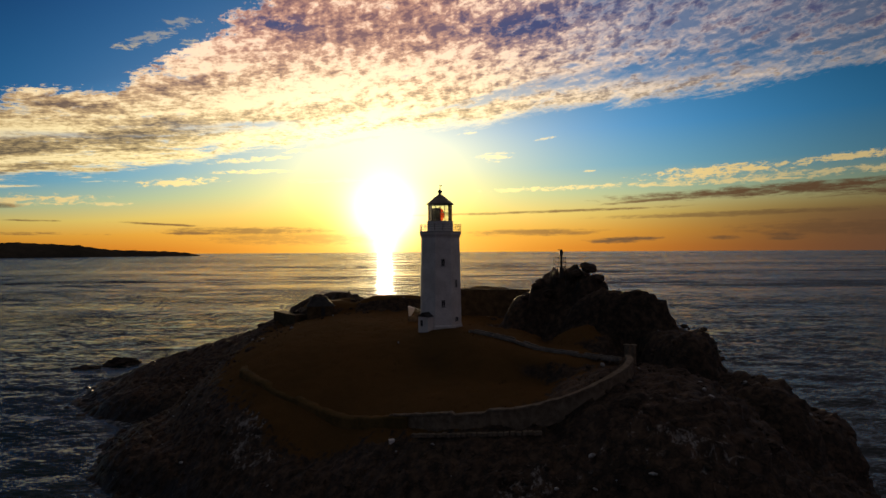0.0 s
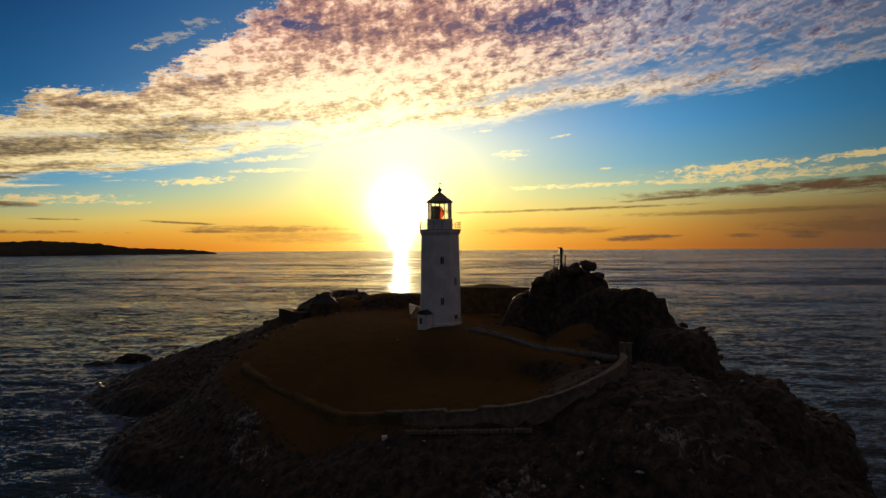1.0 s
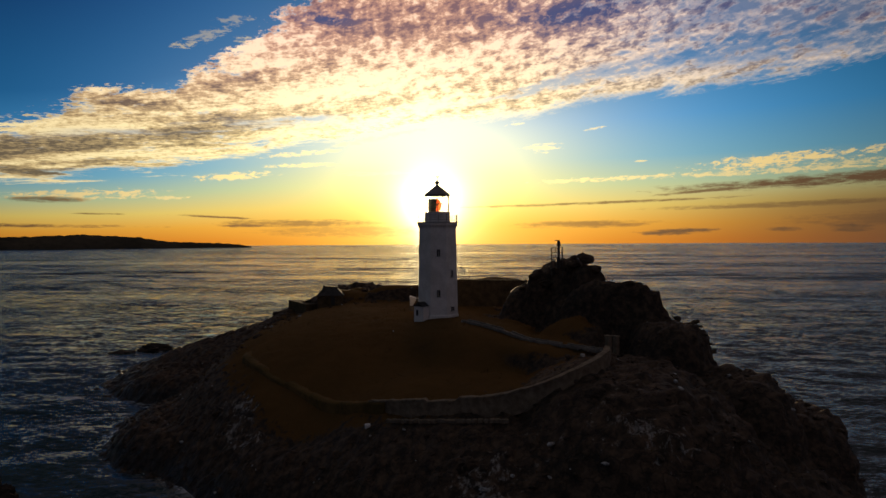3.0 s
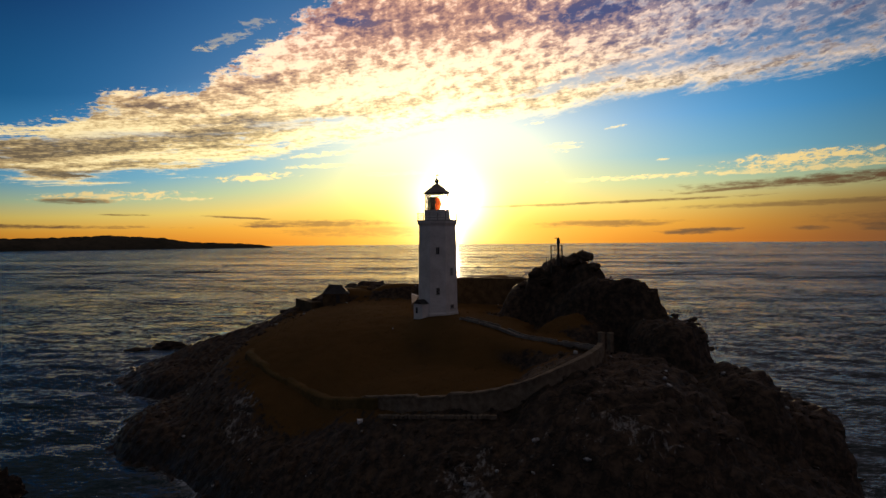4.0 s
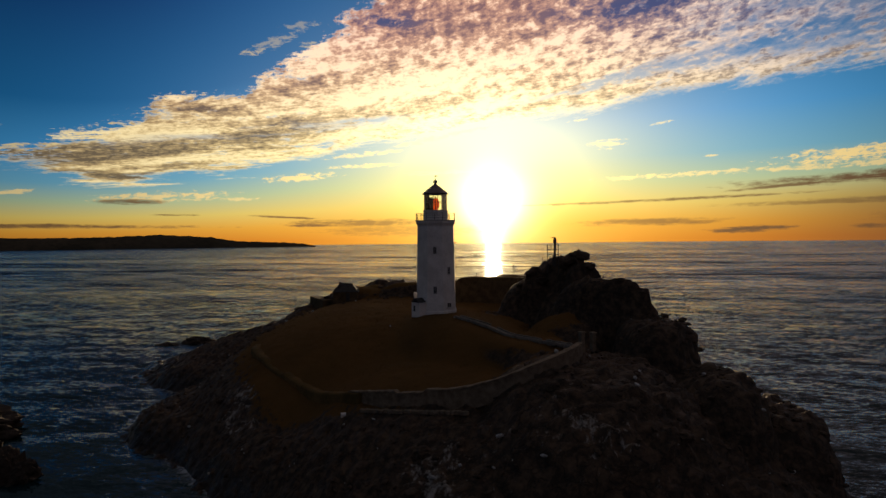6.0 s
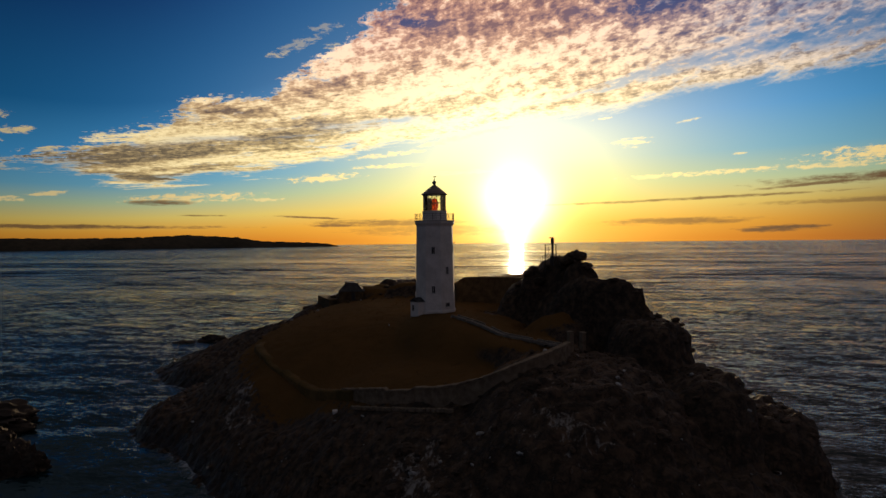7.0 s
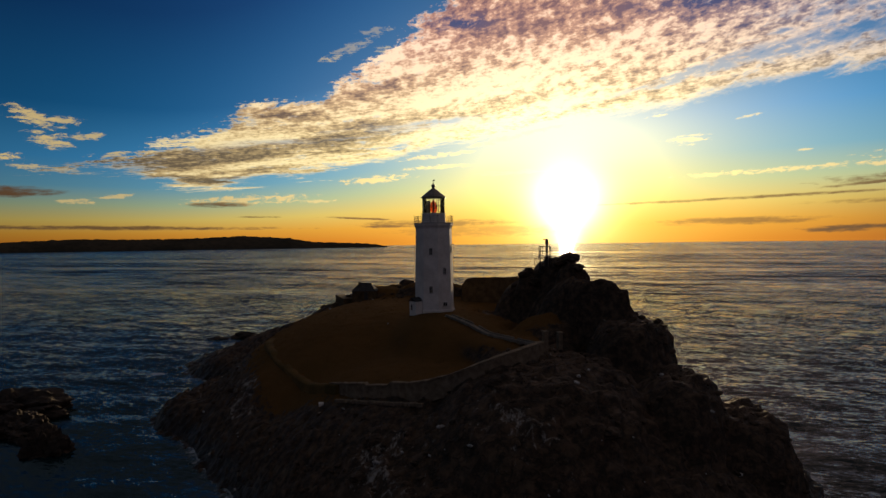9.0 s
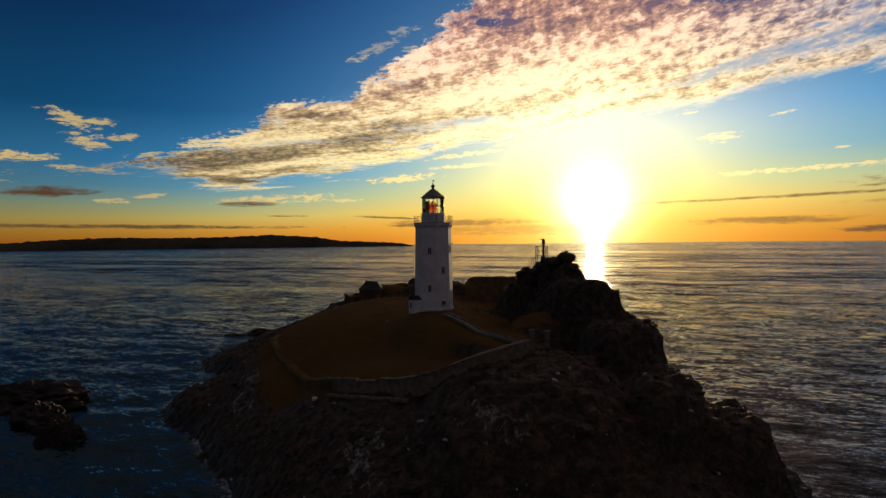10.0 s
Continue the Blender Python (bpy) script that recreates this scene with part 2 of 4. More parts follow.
    shade = k.m("MULTIPLY_ADD", relief, k.m("MULTIPLY_ADD", k.step(el, 8.0, 18.0), 0.7, 0.5), shade)
    shade = k.step(k.m("ADD", shade, extra), -0.20, 0.44, False)
    shade = mul(shade, k.m("MULTIPLY_ADD", k.step(cover, 0.35, 0.95), 0.6, 0.4))
    up = k.step(el, 8.0, 20.0)
    lit = k.mix(up, (0.98, 0.78, 0.40), (1.0, 0.69, 0.50))
    lit = k.mix(mul(k.step(az, 2.0, 30.0), k.step(el, 11.0, 16.0), 0.85), lit, (0.50, 0.44, 0.45))
    dark = k.mix(up, (0.15, 0.105, 0.055), k.mix(k.step(az, -6.0, 16.0), (0.20, 0.10, 0.115), (0.085, 0.085, 0.17)))
    dark = k.mix(k.m("MINIMUM", blot, 1.0), dark, (0.05, 0.06, 0.16))
    half = k.mix(up, (0.60, 0.42, 0.18), k.mix(k.step(az, -4.0, 20.0), (0.60, 0.30, 0.21), (0.27, 0.22, 0.26)))
    veil = k.mix(k.step(shade, 0.45, 1.0, False), k.mix(k.step(shade, 0.12, 0.55, False), lit, half), dark)
    veil = k.scale(veil, k.m("MULTIPLY_ADD", k.step(side, 18.0, 50.0), -0.28, 1.0))
    veil = k.plus(veil, k.scale(glare, k.m("MULTIPLY_ADD", shade, -0.80, 1.15)))
    air = k.mix(k.m("MULTIPLY", cover, 0.96), air, veil)

    # sheet continued unseen overhead, added to lift ambient light and grey the sea
    den = k.m("ADD", z, 0.06)
    flat = k.xyz(k.m("DIVIDE", x, den), k.m("DIVIDE", y, den))
    over = mul(k.step(k.noise(flat, 1.3, 6, 0.62, 0.5), 0.26, 0.50), k.step(el, 23.0, 31.0))
    over = mul(over, inv(k.m("MULTIPLY", cover, k.m("SUBTRACT", 1.0, k.step(el, 30.0, 45.0)))))
    air = k.mix(over, air, k.mix(k.step(side, 8.0, 46.0), (0.32, 0.225, 0.18), k.mix(k.step(az, -20.0, 10.0), (0.048, 0.066, 0.086), (0.078, 0.073, 0.078))))

    # long bars and tufts of cloud near the horizon
    grain = k.m("SUBTRACT", k.noise(k.xyz(k.m("MULTIPLY", az, 0.10), k.m("MULTIPLY", el, 0.8)), 3.6, 8, 0.70, 0.5), 0.5)
    tuft = k.m("SUBTRACT", k.noise(k.xyz(k.m("MULTIPLY", az, 0.42), k.m("MULTIPLY_ADD", az, -0.10, el)), 2.6, 6, 0.66, 0.6), 0.5)

    def bars(rows, coarse, small):
        total = None
        for a0, e0, length, depth, tilt, strength in rows:
            u = k.m("DIVIDE", k.m("SUBTRACT", az, a0), length)
            line = k.m("MULTIPLY_ADD", k.m("SUBTRACT", az, a0), tilt, e0)
            v = k.m("DIVIDE", k.m("SUBTRACT", el, line), depth)
            r2 = k.m("ADD", k.m("MULTIPLY", u, u), k.m("MULTIPLY", v, v))
            f = k.m("ADD", k.m("SUBTRACT", 1.0, r2), k.m("MULTIPLY_ADD", grain, coarse, k.m("MULTIPLY", tuft, small)))
            f = k.m("MULTIPLY", k.step(f, 0.0, 1.1), strength)
            total = f if total is None else k.m("MAXIMUM", total, f)
        return total

    dusk = k.m("MULTIPLY_ADD", k.step(side, 12.0, 45.0), -0.45, 1.0)
    veil_r = k.m("MULTIPLY", k.step(az, 6.0, 40.0), inv(k.step(el, 2.5, 5.2)))
    air = k.mix(k.m("MULTIPLY", veil_r, 0.88), air, k.plus(k.mix(k.step(az, 12.0, 38.0), (0.24, 0.085, 0.028), (0.10, 0.050, 0.030)), k.scale(glare, 0.7)))
    pale = k.plus(k.scale((0.95, 0.70, 0.30), dusk), k.scale(glare, 0.9))
    air = k.mix(bars(PALE_BARS, 4.0, 5.5), air, pale)
    grey = k.plus(k.scale((0.15, 0.082, 0.042), dusk), k.scale(glare, 0.42))
    air = k.mix(bars(GREY_BARS, 2.6, 1.2), air, grey)
    air = k.mix(k.step(el, -1.2, -0.35), (0.06, 0.06, 0.06), air)
    bg = k.add("ShaderNodeBackground", Color=air, Strength=1.0)
    out = k.add("ShaderNodeOutputWorld")
    k.put(out.inputs["Surface"], bg.outputs[0])


build_sky()
sun = new("sun", bpy.data.lights.new("sun", "SUN"))
sun.data.energy, sun.data.angle, sun.data.color = 3.0, radians(0.6), (1.0, 0.72, 0.42)
sun.matrix_world = look(SUN * 900, (0, 0, 0))


# ---------------------------------------------------------------- materials
def material(name):
    mat = bpy.data.materials.new(name)
    mat.use_nodes = True
    k = Nodes(mat.node_tree)
    bsdf = k.add("ShaderNodeBsdfPrincipled")
    out = k.add("ShaderNodeOutputMaterial")
    k.put(out.inputs["Surface"], bsdf.outputs[0])
    return mat, k, bsdf


def where(k):
    return k.add("ShaderNodeNewGeometry").outputs["Position"]


def bump(k, bsdf, height, strength, distance):
    b = k.add("ShaderNodeBump", Strength=strength, Distance=distance, Height=height)
    k.put(bsdf.inputs["Normal"], b.outputs[0])


def plain(name, a, b, rough, size=3.0, relief=0.02, metal=0.0, spec=0.4):
    """Two-tone weathered surface: large stains and fine grain between the colours a and b."""
    mat, k, bsdf = material(name)
    p = where(k)
    big = k.noise(p, 1.0 / size, 5, 0.6)
    small = k.noise(p, 9.0 / size, 4, 0.6)
    f = k.step(k.m("ADD", k.m("MULTIPLY", big, 0.65), k.m("MULTIPLY", small, 0.35)), 0.35, 0.65)
    k.put(bsdf.inputs["Base Color"], k.mix(f, a, b))
    k.put(bsdf.inputs["Roughness"], k.m("MULTIPLY_ADD", small, 0.2, rough - 0.1))
    bsdf.inputs["Metallic"].default_value = metal
    bsdf.inputs["Specular IOR Level"].default_value = spec
    bump(k, bsdf, small, 0.6, relief)
    return mat


def ground_material():
    mat, k, bsdf = material("island_ground")
    p = where(k)
    geo = k.add("ShaderNodeNewGeometry")
    nz = k.add("ShaderNodeSeparateXYZ", Vector=geo.outputs["Normal"]).outputs[2]
    grass = k.add("ShaderNodeAttribute")
    grass.attribute_name = "turf"
    turf = grass.outputs["Fac"]
    big, mid, small = k.noise(p, 0.12, 5, 0.6), k.noise(p, 0.9, 6, 0.65), k.noise(p, 6.0, 5, 0.6)
    cover = k.step(k.m("ADD", turf, k.m("MULTIPLY", k.m("SUBTRACT", mid, 0.5), 0.9)), 0.42, 0.58)
    cover = k.m("MULTIPLY", cover, k.step(nz, 0.45, 0.7))
    rock = k.mix(k.step(mid, 0.35, 0.7), (0.021, 0.013, 0.0075), (0.092, 0.055, 0.032))
    sep = k.add("ShaderNodeSeparateXYZ", Vector=p).outputs
    runs = k.noise(k.xyz(sep[0], sep[1], k.m("MULTIPLY", sep[2], 0.35)), 1.5, 7, 0.72, 0.1)
    bare = k.add("ShaderNodeAttribute")
    bare.attribute_name = "granite"
    lichen = k.m("MULTIPLY_ADD", bare.outputs["Fac"], 0.15, k.m("MULTIPLY", runs, 0.58))
    lichen = k.m("MULTIPLY_ADD", k.noise(p, 0.16, 4, 0.6), 0.5, lichen)
    rock = k.mix(k.m("MULTIPLY", k.step(lichen, 0.69, 0.79), 0.75), rock, (0.34, 0.30, 0.265))
    green = k.mix(big, (0.066, 0.038, 0.012), (0.132, 0.064, 0.020))
    green = k.mix(k.m("MULTIPLY", k.step(small, 0.5, 0.7), 0.5), green, (0.140, 0.084, 0.034))
    cells = k.add("ShaderNodeTexVoronoi", Scale=0.42)
    cells.feature = "DISTANCE_TO_EDGE"
    bent = k.plus(p, k.scale(k.add("ShaderNodeTexNoise", Scale=1.2, Detail=4.0, Vector=p).outputs["Color"], 2.6))
    k.put(cells.inputs["Vector"], bent)
    joint = k.step(cells.outputs["Distance"], 0.0, 0.10)
    rock = k.mix(k.m("MULTIPLY", k.m("SUBTRACT", 1.0, joint), 0.45), rock, (0.008, 0.007, 0.006))
    # rock kept wet by the sea
    wet = k.m("SUBTRACT", 1.0, k.step(k.m("MULTIPLY_ADD", big, -6.0, sep[2]), -1.5, 2.5))
    rock = k.scale(rock, k.m("MULTIPLY_ADD", wet, -0.45, 1.0))
    k.put(bsdf.inputs["Base Color"], k.mix(cover, rock, green))
    k.put(bsdf.inputs["Roughness"], k.m("MULTIPLY_ADD", wet, -0.35, k.m("MULTIPLY_ADD", cover, 0.15, 0.75)))
    k.put(bsdf.inputs["Specular IOR Level"], k.m("MULTIPLY_ADD", cover, -0.2, 0.22))
    stone = k.m("MULTIPLY", k.m("SUBTRACT", 1.0, cover), k.m("MULTIPLY", joint, 0.4))
    bump(k, bsdf, k.m("ADD", stone, k.m("ADD", k.m("MULTIPLY", mid, 0.6), k.m("MULTIPLY", small, 0.25))), 0.8, 0.3)
    return mat


def sea_material():
    mat, k, bsdf = material("sea_water")
    p = where(k)
    sep = k.add("ShaderNodeSeparateXYZ", Vector=p).outputs

    def slopes(scale, detail, rough, distort, stretch):
        q = k.xyz(k.m("MULTIPLY", sep[0], stretch), sep[1])
        n = k.add("ShaderNodeTexNoise", Scale=scale, Detail=detail, Roughness=rough, Distortion=distort)
        k.put(n.inputs["Vector"], q)
        return k.add("ShaderNodeSeparateXYZ", Vector=n.outputs["Color"]).outputs

    a, b, c = slopes(0.24, 6, 0.66, 0.3, 0.32), slopes(1.2, 5, 0.66, 0.3, 0.40), slopes(4.4, 4, 0.65, 0.3, 0.5)
    swell, far = slopes(0.06, 8, 0.72, 0.3, 0.22), slopes(0.013, 8, 0.74, 0.4, 0.14)
    # wind roughens the water in long patches
    gust = k.noise(k.xyz(k.m("MULTIPLY", sep[0], 0.25), sep[1]), 0.030, 7, 0.68, 0.7)
    wind = k.m("MULTIPLY_ADD", k.step(gust, 0.36, 0.64), k.m("MULTIPLY_ADD", k.step(sep[1], 0.0, 300.0), 0.6, 0.35), 0.62)

    # shelter close to the island, calmer water far offshore
    lee = k.m("MULTIPLY_ADD", k.step(sep[1], -40.0, 140.0), 0.45, 0.55)
    open_sea = k.step(sep[1], 20.0, 500.0)
    calm = k.m("MULTIPLY_ADD", k.step(sep[1], 1800.0, 6000.0), -0.30, 1.0)

    def tilt(i, wa, wb, wc, lean):
        t = k.m("MULTIPLY", k.m("SUBTRACT", a[i], 0.5), wa)
        t = k.m("MULTIPLY_ADD", k.m("SUBTRACT", b[i], 0.5), wb, t)
        t = k.m("MULTIPLY_ADD", k.m("SUBTRACT", c[i], 0.5), wc, t)
        t = k.m("MULTIPLY_ADD", t, k.m("MULTIPLY", k.m("MULTIPLY", wind, lee), k.m("MULTIPLY_ADD", open_sea, -0.5, 1.0)), lean)
        t = k.m("MULTIPLY_ADD", k.m("SUBTRACT", swell[i], 0.5), k.m("MULTIPLY_ADD", open_sea, 1.1 * i, 0.2 * i), t)
        return k.m("MULTIPLY", k.m("MULTIPLY_ADD", k.m("SUBTRACT", far[i], 0.5), k.m("MULTIPLY", open_sea, 1.7 * i), t), calm)

    nx, ny = tilt(0, 0.2, 1.0, 0.9, 0.0), tilt(1, 1.9, 2.8, 2.3, -0.18)
    geo = k.add("ShaderNodeNewGeometry").outputs["Normal"]
    normal = k.tree.nodes.new("ShaderNodeVectorMath")
    normal.operation = "NORMALIZE"
    k.put(normal.inputs[0], k.plus(geo, k.xyz(nx, ny, 0.0)))
    k.put(bsdf.inputs["Normal"], normal.outputs[0])
    foam = k.add("ShaderNodeAttribute")
    foam.attribute_name = "foam"
    lace = k.noise(p, 0.55, 7, 0.72, 1.5)
    white = k.step(k.m("MULTIPLY_ADD", foam.outputs["Fac"], 0.5, k.m("MULTIPLY", lace, 0.75)), 0.74, 1.0)
    k.put(bsdf.inputs["Base Color"], k.mix(white, (0.004, 0.014, 0.017), (0.42, 0.44, 0.47)))
    k.put(bsdf.inputs["Roughness"], k.m("MULTIPLY_ADD", white, 0.5, 0.08))
    bsdf.inputs["IOR"].default_value = 1.33
    return mat


def glass_material():
    mat = bpy.data.materials.new("lantern_glass")
    mat.use_nodes = True
    k = Nodes(mat.node_tree)
    clear = k.add("ShaderNodeBsdfTransparent", Color=(0.93, 0.95, 0.95, 1))
    gloss = k.add("ShaderNodeBsdfGlossy", Roughness=0.03)
    f = k.add("ShaderNodeFresnel", IOR=1.45)
    mixer = k.tree.nodes.new("ShaderNodeMixShader")
    k.put(mixer.inputs[0], f.outputs[0])
    k.put(mixer.inputs[1], clear.outputs[0])
    k.put(mixer.inputs[2], gloss.outputs[0])
    out = k.add("ShaderNodeOutputMaterial")
    k.put(out.inputs["Surface"], mixer.outputs[0])
    return mat


def lens_material():
    mat = bpy.data.materials.new("red_lens")
    mat.use_nodes = True
    k = Nodes(mat.node_tree)
    clear = k.add("ShaderNodeBsdfTransparent", Color=(0.80, 0.30, 0.14, 1))
    gloss = k.add("ShaderNodeBsdfGlossy", Roughness=0.1)
    mixer = k.tree.nodes.new("ShaderNodeMixShader")
    mixer.inputs[0].default_value = 0.12
    k.put(mixer.inputs[1], clear.outputs[0])
    k.put(mixer.inputs[2], gloss.outputs[0])
    out = k.add("ShaderNodeOutputMaterial")
    k.put(out.inputs["Surface"], mixer.outputs[0])
    return mat


GROUND, SEA, GLASS, LENS = ground_material(), sea_material(), glass_material(), lens_material()
WHITE = plain("white_painted_render", (0.52, 0.475, 0.44), (0.69, 0.64, 0.60), 0.75, 2.5, 0.01)
TRIM = plain("weathered_stone_trim", (0.30, 0.29, 0.27), (0.45, 0.43, 0.40), 0.8, 1.0, 0.01)
SLATE = plain("dark_slate", (0.03, 0.028, 0.028), (0.06, 0.055, 0.052), 0.9, 1.0, 0.01, 0.0, 0.1)
IRON = plain("painted_iron", (0.03, 0.03, 0.03), (0.06, 0.05, 0.045), 0.5, 0.5, 0.003, 0.3)
LEAD = plain("lantern_roof_lead", (0.10, 0.09, 0.085), (0.17, 0.15, 0.14), 0.5, 0.8, 0.004, 0.5)
DARK = plain("dark_opening", (0.012, 0.012, 0.014), (0.02, 0.02, 0.022), 0.4, 0.5, 0.002)
RED = plain("red_lamp_screen", (0.45, 0.05, 0.03), (0.6, 0.10, 0.05), 0.4, 0.5, 0.002)
# darker copy of the dry wall stone, shade put into its colour
SHADED_STONE = plain("shaded_stone_wall", (0.045, 0.032, 0.017), (0.11, 0.074, 0.040), 0.95, 1.4, 0.05, 0.0, 0.1)
WALLSTONE = plain("dry_stone_wall", (0.10, 0.074, 0.050), (0.21, 0.155, 0.105), 0.95, 0.9, 0.06, 0.0, 0.15)
ROCK = plain("dark_wet_rock", (0.015, 0.011, 0.008), (0.055, 0.039, 0.028), 0.85, 2.5, 0.2, 0.0, 0.2)
BOULDER = plain("weathered_granite", (0.022, 0.0145, 0.009), (0.085, 0.056, 0.037), 0.85, 2.0, 0.15, 0.0, 0.2)
PALE = plain("pale_stone", (0.14, 0.13, 0.12), (0.42, 0.40, 0.38), 0.85, 0.6, 0.02)
GRAVEL = plain("trodden_path", (0.13, 0.11, 0.085), (0.24, 0.20, 0.16), 0.95, 1.2, 0.03)
COPING = plain("rough_coping", (0.105, 0.080, 0.055), (0.22, 0.165, 0.115), 0.95, 0.7, 0.05, 0.0, 0.15)
GRASS = plain("rough_grass", (0.066, 0.043, 0.013), (0.130, 0.074, 0.025), 0.95, 6.0, 0.02, 0.0, 0.1)
FARLAND = plain("far_headland", (0.040, 0.036, 0.026), (0.085, 0.066, 0.044), 0.95, 260.0, 2.0, 0.0, 0.0)


# ---------------------------------------------------------------- mesh helpers
def mesh_object(name, bm, mat, smooth=False):
    me = bpy.data.meshes.new(name)
    bm.to_mesh(me)
    bm.free()
    if smooth:
        for f in me.polygons:
            f.use_smooth = True
    me.materials.append(mat)
    return new(name, me)


def part(name, bm, mat, parent, label="", smooth=False):
    ob = mesh_object(name, bm, mat, smooth)
    ob.parent = parent
    return tagged(ob, label)


def thing(name, at, label, category, group="", kind=""):
    ob = new(name)
    ob.empty_display_size = 0.2
    ob.location = at
    return tagged(ob, label, category, group, kind)


def box(bm, size, m=Matrix(), bevel=0.0):
    geom = bmesh.ops.create_cube(bm, size=1.0, matrix=m @ Matrix.Diagonal((*size, 1)))
    if bevel:
        edges = list({e for v in geom["verts"] for e in v.link_edges})
        bmesh.ops.bevel(bm, geom=edges, offset=bevel, segments=1, affect="EDGES")
    return bm


def boxed(size, m=Matrix(), bevel=0.0):
    return box(bmesh.new(), size, m, bevel)


def lathe(profile, n, turn=0.0, bm=None, caps=True):
    """A prism of n sides round z through (radius, height) rings."""
    bm = bm or bmesh.new()
    rings = []
    for r, z in profile:
        rings.append([bm.verts.new((r * math.cos(turn + 2 * math.pi * i / n), r * math.sin(turn + 2 * math.pi * i / n), z)) for i in range(n)])
    for a, b in zip(rings, rings[1:]):
        for i in range(n):
            bm.faces.new((a[i], a[(i + 1) % n], b[(i + 1) % n], b[i]))
    if caps:
        bm.faces.new(rings[-1])
        bm.faces.new(rings[0][::-1])
    return bm


def bar(bm, a, b, r, n=6):
    a, b = Vector(a), Vector(b)
    d = b - a
    m = Matrix.Translation((a + b) / 2) @ d.to_track_quat("Z", "Y").to_matrix().to_4x4()
    bmesh.ops.create_cone(bm, cap_ends=True, segments=n, radius1=r, radius2=r, depth=d.length, matrix=m)
    return bm


# ---------------------------------------------------------------- island
def mound(X, Y, x, y, rx, ry, turn, top, p, out=10.0):
    """A landform: its height over the plan, steep-sided for a large p, falling away under water outside."""
    c, s = math.cos(radians(turn)), math.sin(radians(turn))
    u, v = ((X - x) * c + (Y - y) * s) / rx, (-(X - x) * s + (Y - y) * c) / ry
    r = np.sqrt(u * u + v * v)
    inside = top * (1 - np.minimum(r, 1) ** p)
    return np.where(r < 1, inside, -out * (r - 1))


def soft_max(a, b, k):
    h = np.clip(0.5 + 0.5 * (a - b) / k, 0, 1)
    return b * (1 - h) + a * h + k * h * (1 - h)


LANDFORMS = (
    # x, y, rx, ry, turn, top, power
    ("main hill", -8.3, 21.1, 51.7, 60.2, 6, 22.1, 3.1),
    ("tower terrace", 5.8, -4.0, 19.3, 29.1, 26, 22.2, 4.4),
    ("front slope", 12.5, -18.1, 37.8, 56.5, 43, 17.3, 2.9),
    ("gate shoulder", 26.7, -33.7, 20.6, 28.2, -1, 20.2, 3.3),
    ("right base", 33.5, -13.0, 30.6, 18.1, -13, 12.7, 3.0),
    ("crag foot", 26.0, 0.0, 13.0, 13.0, 0, 28.0, 2.6),
    ("crag top", 24.4, 2.7, 15.0, 8.3, -33, 33.1, 2.6),
    ("right ridge", 30.8, -10.0, 15.2, 5.2, -27, 29.6, 3.4),
    ("cliff shoulder", 37.8, -16.9, 8.2, 12.2, -11, 24.1, 5.7),
    ("lower shoulder", 43.4, -28.1, 8.0, 14.5, 2, 18.2, 5.0),
    ("right foot", 50.3, -26.4, 9.4, 11.4, 4, 13.4, 5.0),
    ("left shelf", -50.4, 26.4, 29.0, 12.8, 4, 5.8, 7.0),
    ("left apron", -35.2, 4.6, 28.8, 24.8, 10, 7.9, 2.4),
    ("left lobe", -39.5, -7.5, 19.0, 15.2, 6, 5.0, 8.0),
    ("near foot", -8.0, -35.6, 34.6, 9.7, -28, 7.9, 2.6),
    ("back slope", -33.9, 56.5, 60.5, 46.6, 13, 16.1, 1.6),
    ("back knoll", -40.0, 107.2, 24.2, 11.7, 6, 20.1, 3.2),
    ("hut knoll", -27.0, 33.0, 17.5, 11.2, -9, 24.2, 3.1),
    ("back bank", 8.5, 44.0, 30.0, 14.0, 16, 26.4, 3.5),
    ("path bank", 17.0, -19.3, 25.0, 9.0, -42, 20.9, 5.0),
    ("crag apron", 24.0, -12.0, 15.0, 16.0, 0, 23.5, 2.2),
    ("crag crown", 27.7, -2.0, 4.9, 5.4, 0, 31.6, 5.0),
    ("crag west", 16.5, 3.0, 10.0, 9.0, 0, 28.4, 2.0),
    ("crag step", 19.3, 1.5, 6.5, 6.0, 0, 31.0, 2.5),
    ("tower bank", -11.0, 32.0, 20.0, 8.5, 0, 25.5, 3.5),
    ("back head", -29.0, 60.0, 5.2, 8.0, 0, 24.5, 4.0),
    ("knoll rise", -23.5, 37.0, 9.0, 5.0, 0, 24.4, 3.0),
    ("left bank", -39.8, 38.4, 18.1, 32.2, -12, 19.5, 1.9),
)


def land(X, Y):
    h = np.full(np.shape(X), -6.0)
    for _, *f in LANDFORMS:
        h = soft_max(h, mound(X, Y, *f), 1.6)
    return h


def land_at(x, y):
    return float(land(np.array([float(x)]), np.array([float(y)]))[0])


def crag_noise(p):
    """Broad ridges, small lumps and blocky joints of the rock."""
    a = noise.ridged_multi_fractal(p * 0.10, 1.0, 2.1, 6, 1.0, 2.0) - 1.25
    b = noise.fractal(p * 0.42, 0.8, 2.0, 5)
    d, _ = noise.voronoi(Vector((p.x * 0.34, p.y * 0.34 + p.z * 0.1, p.z * 0.55)))
    return a, b, min(d[1] - d[0], 0.8) - 0.3


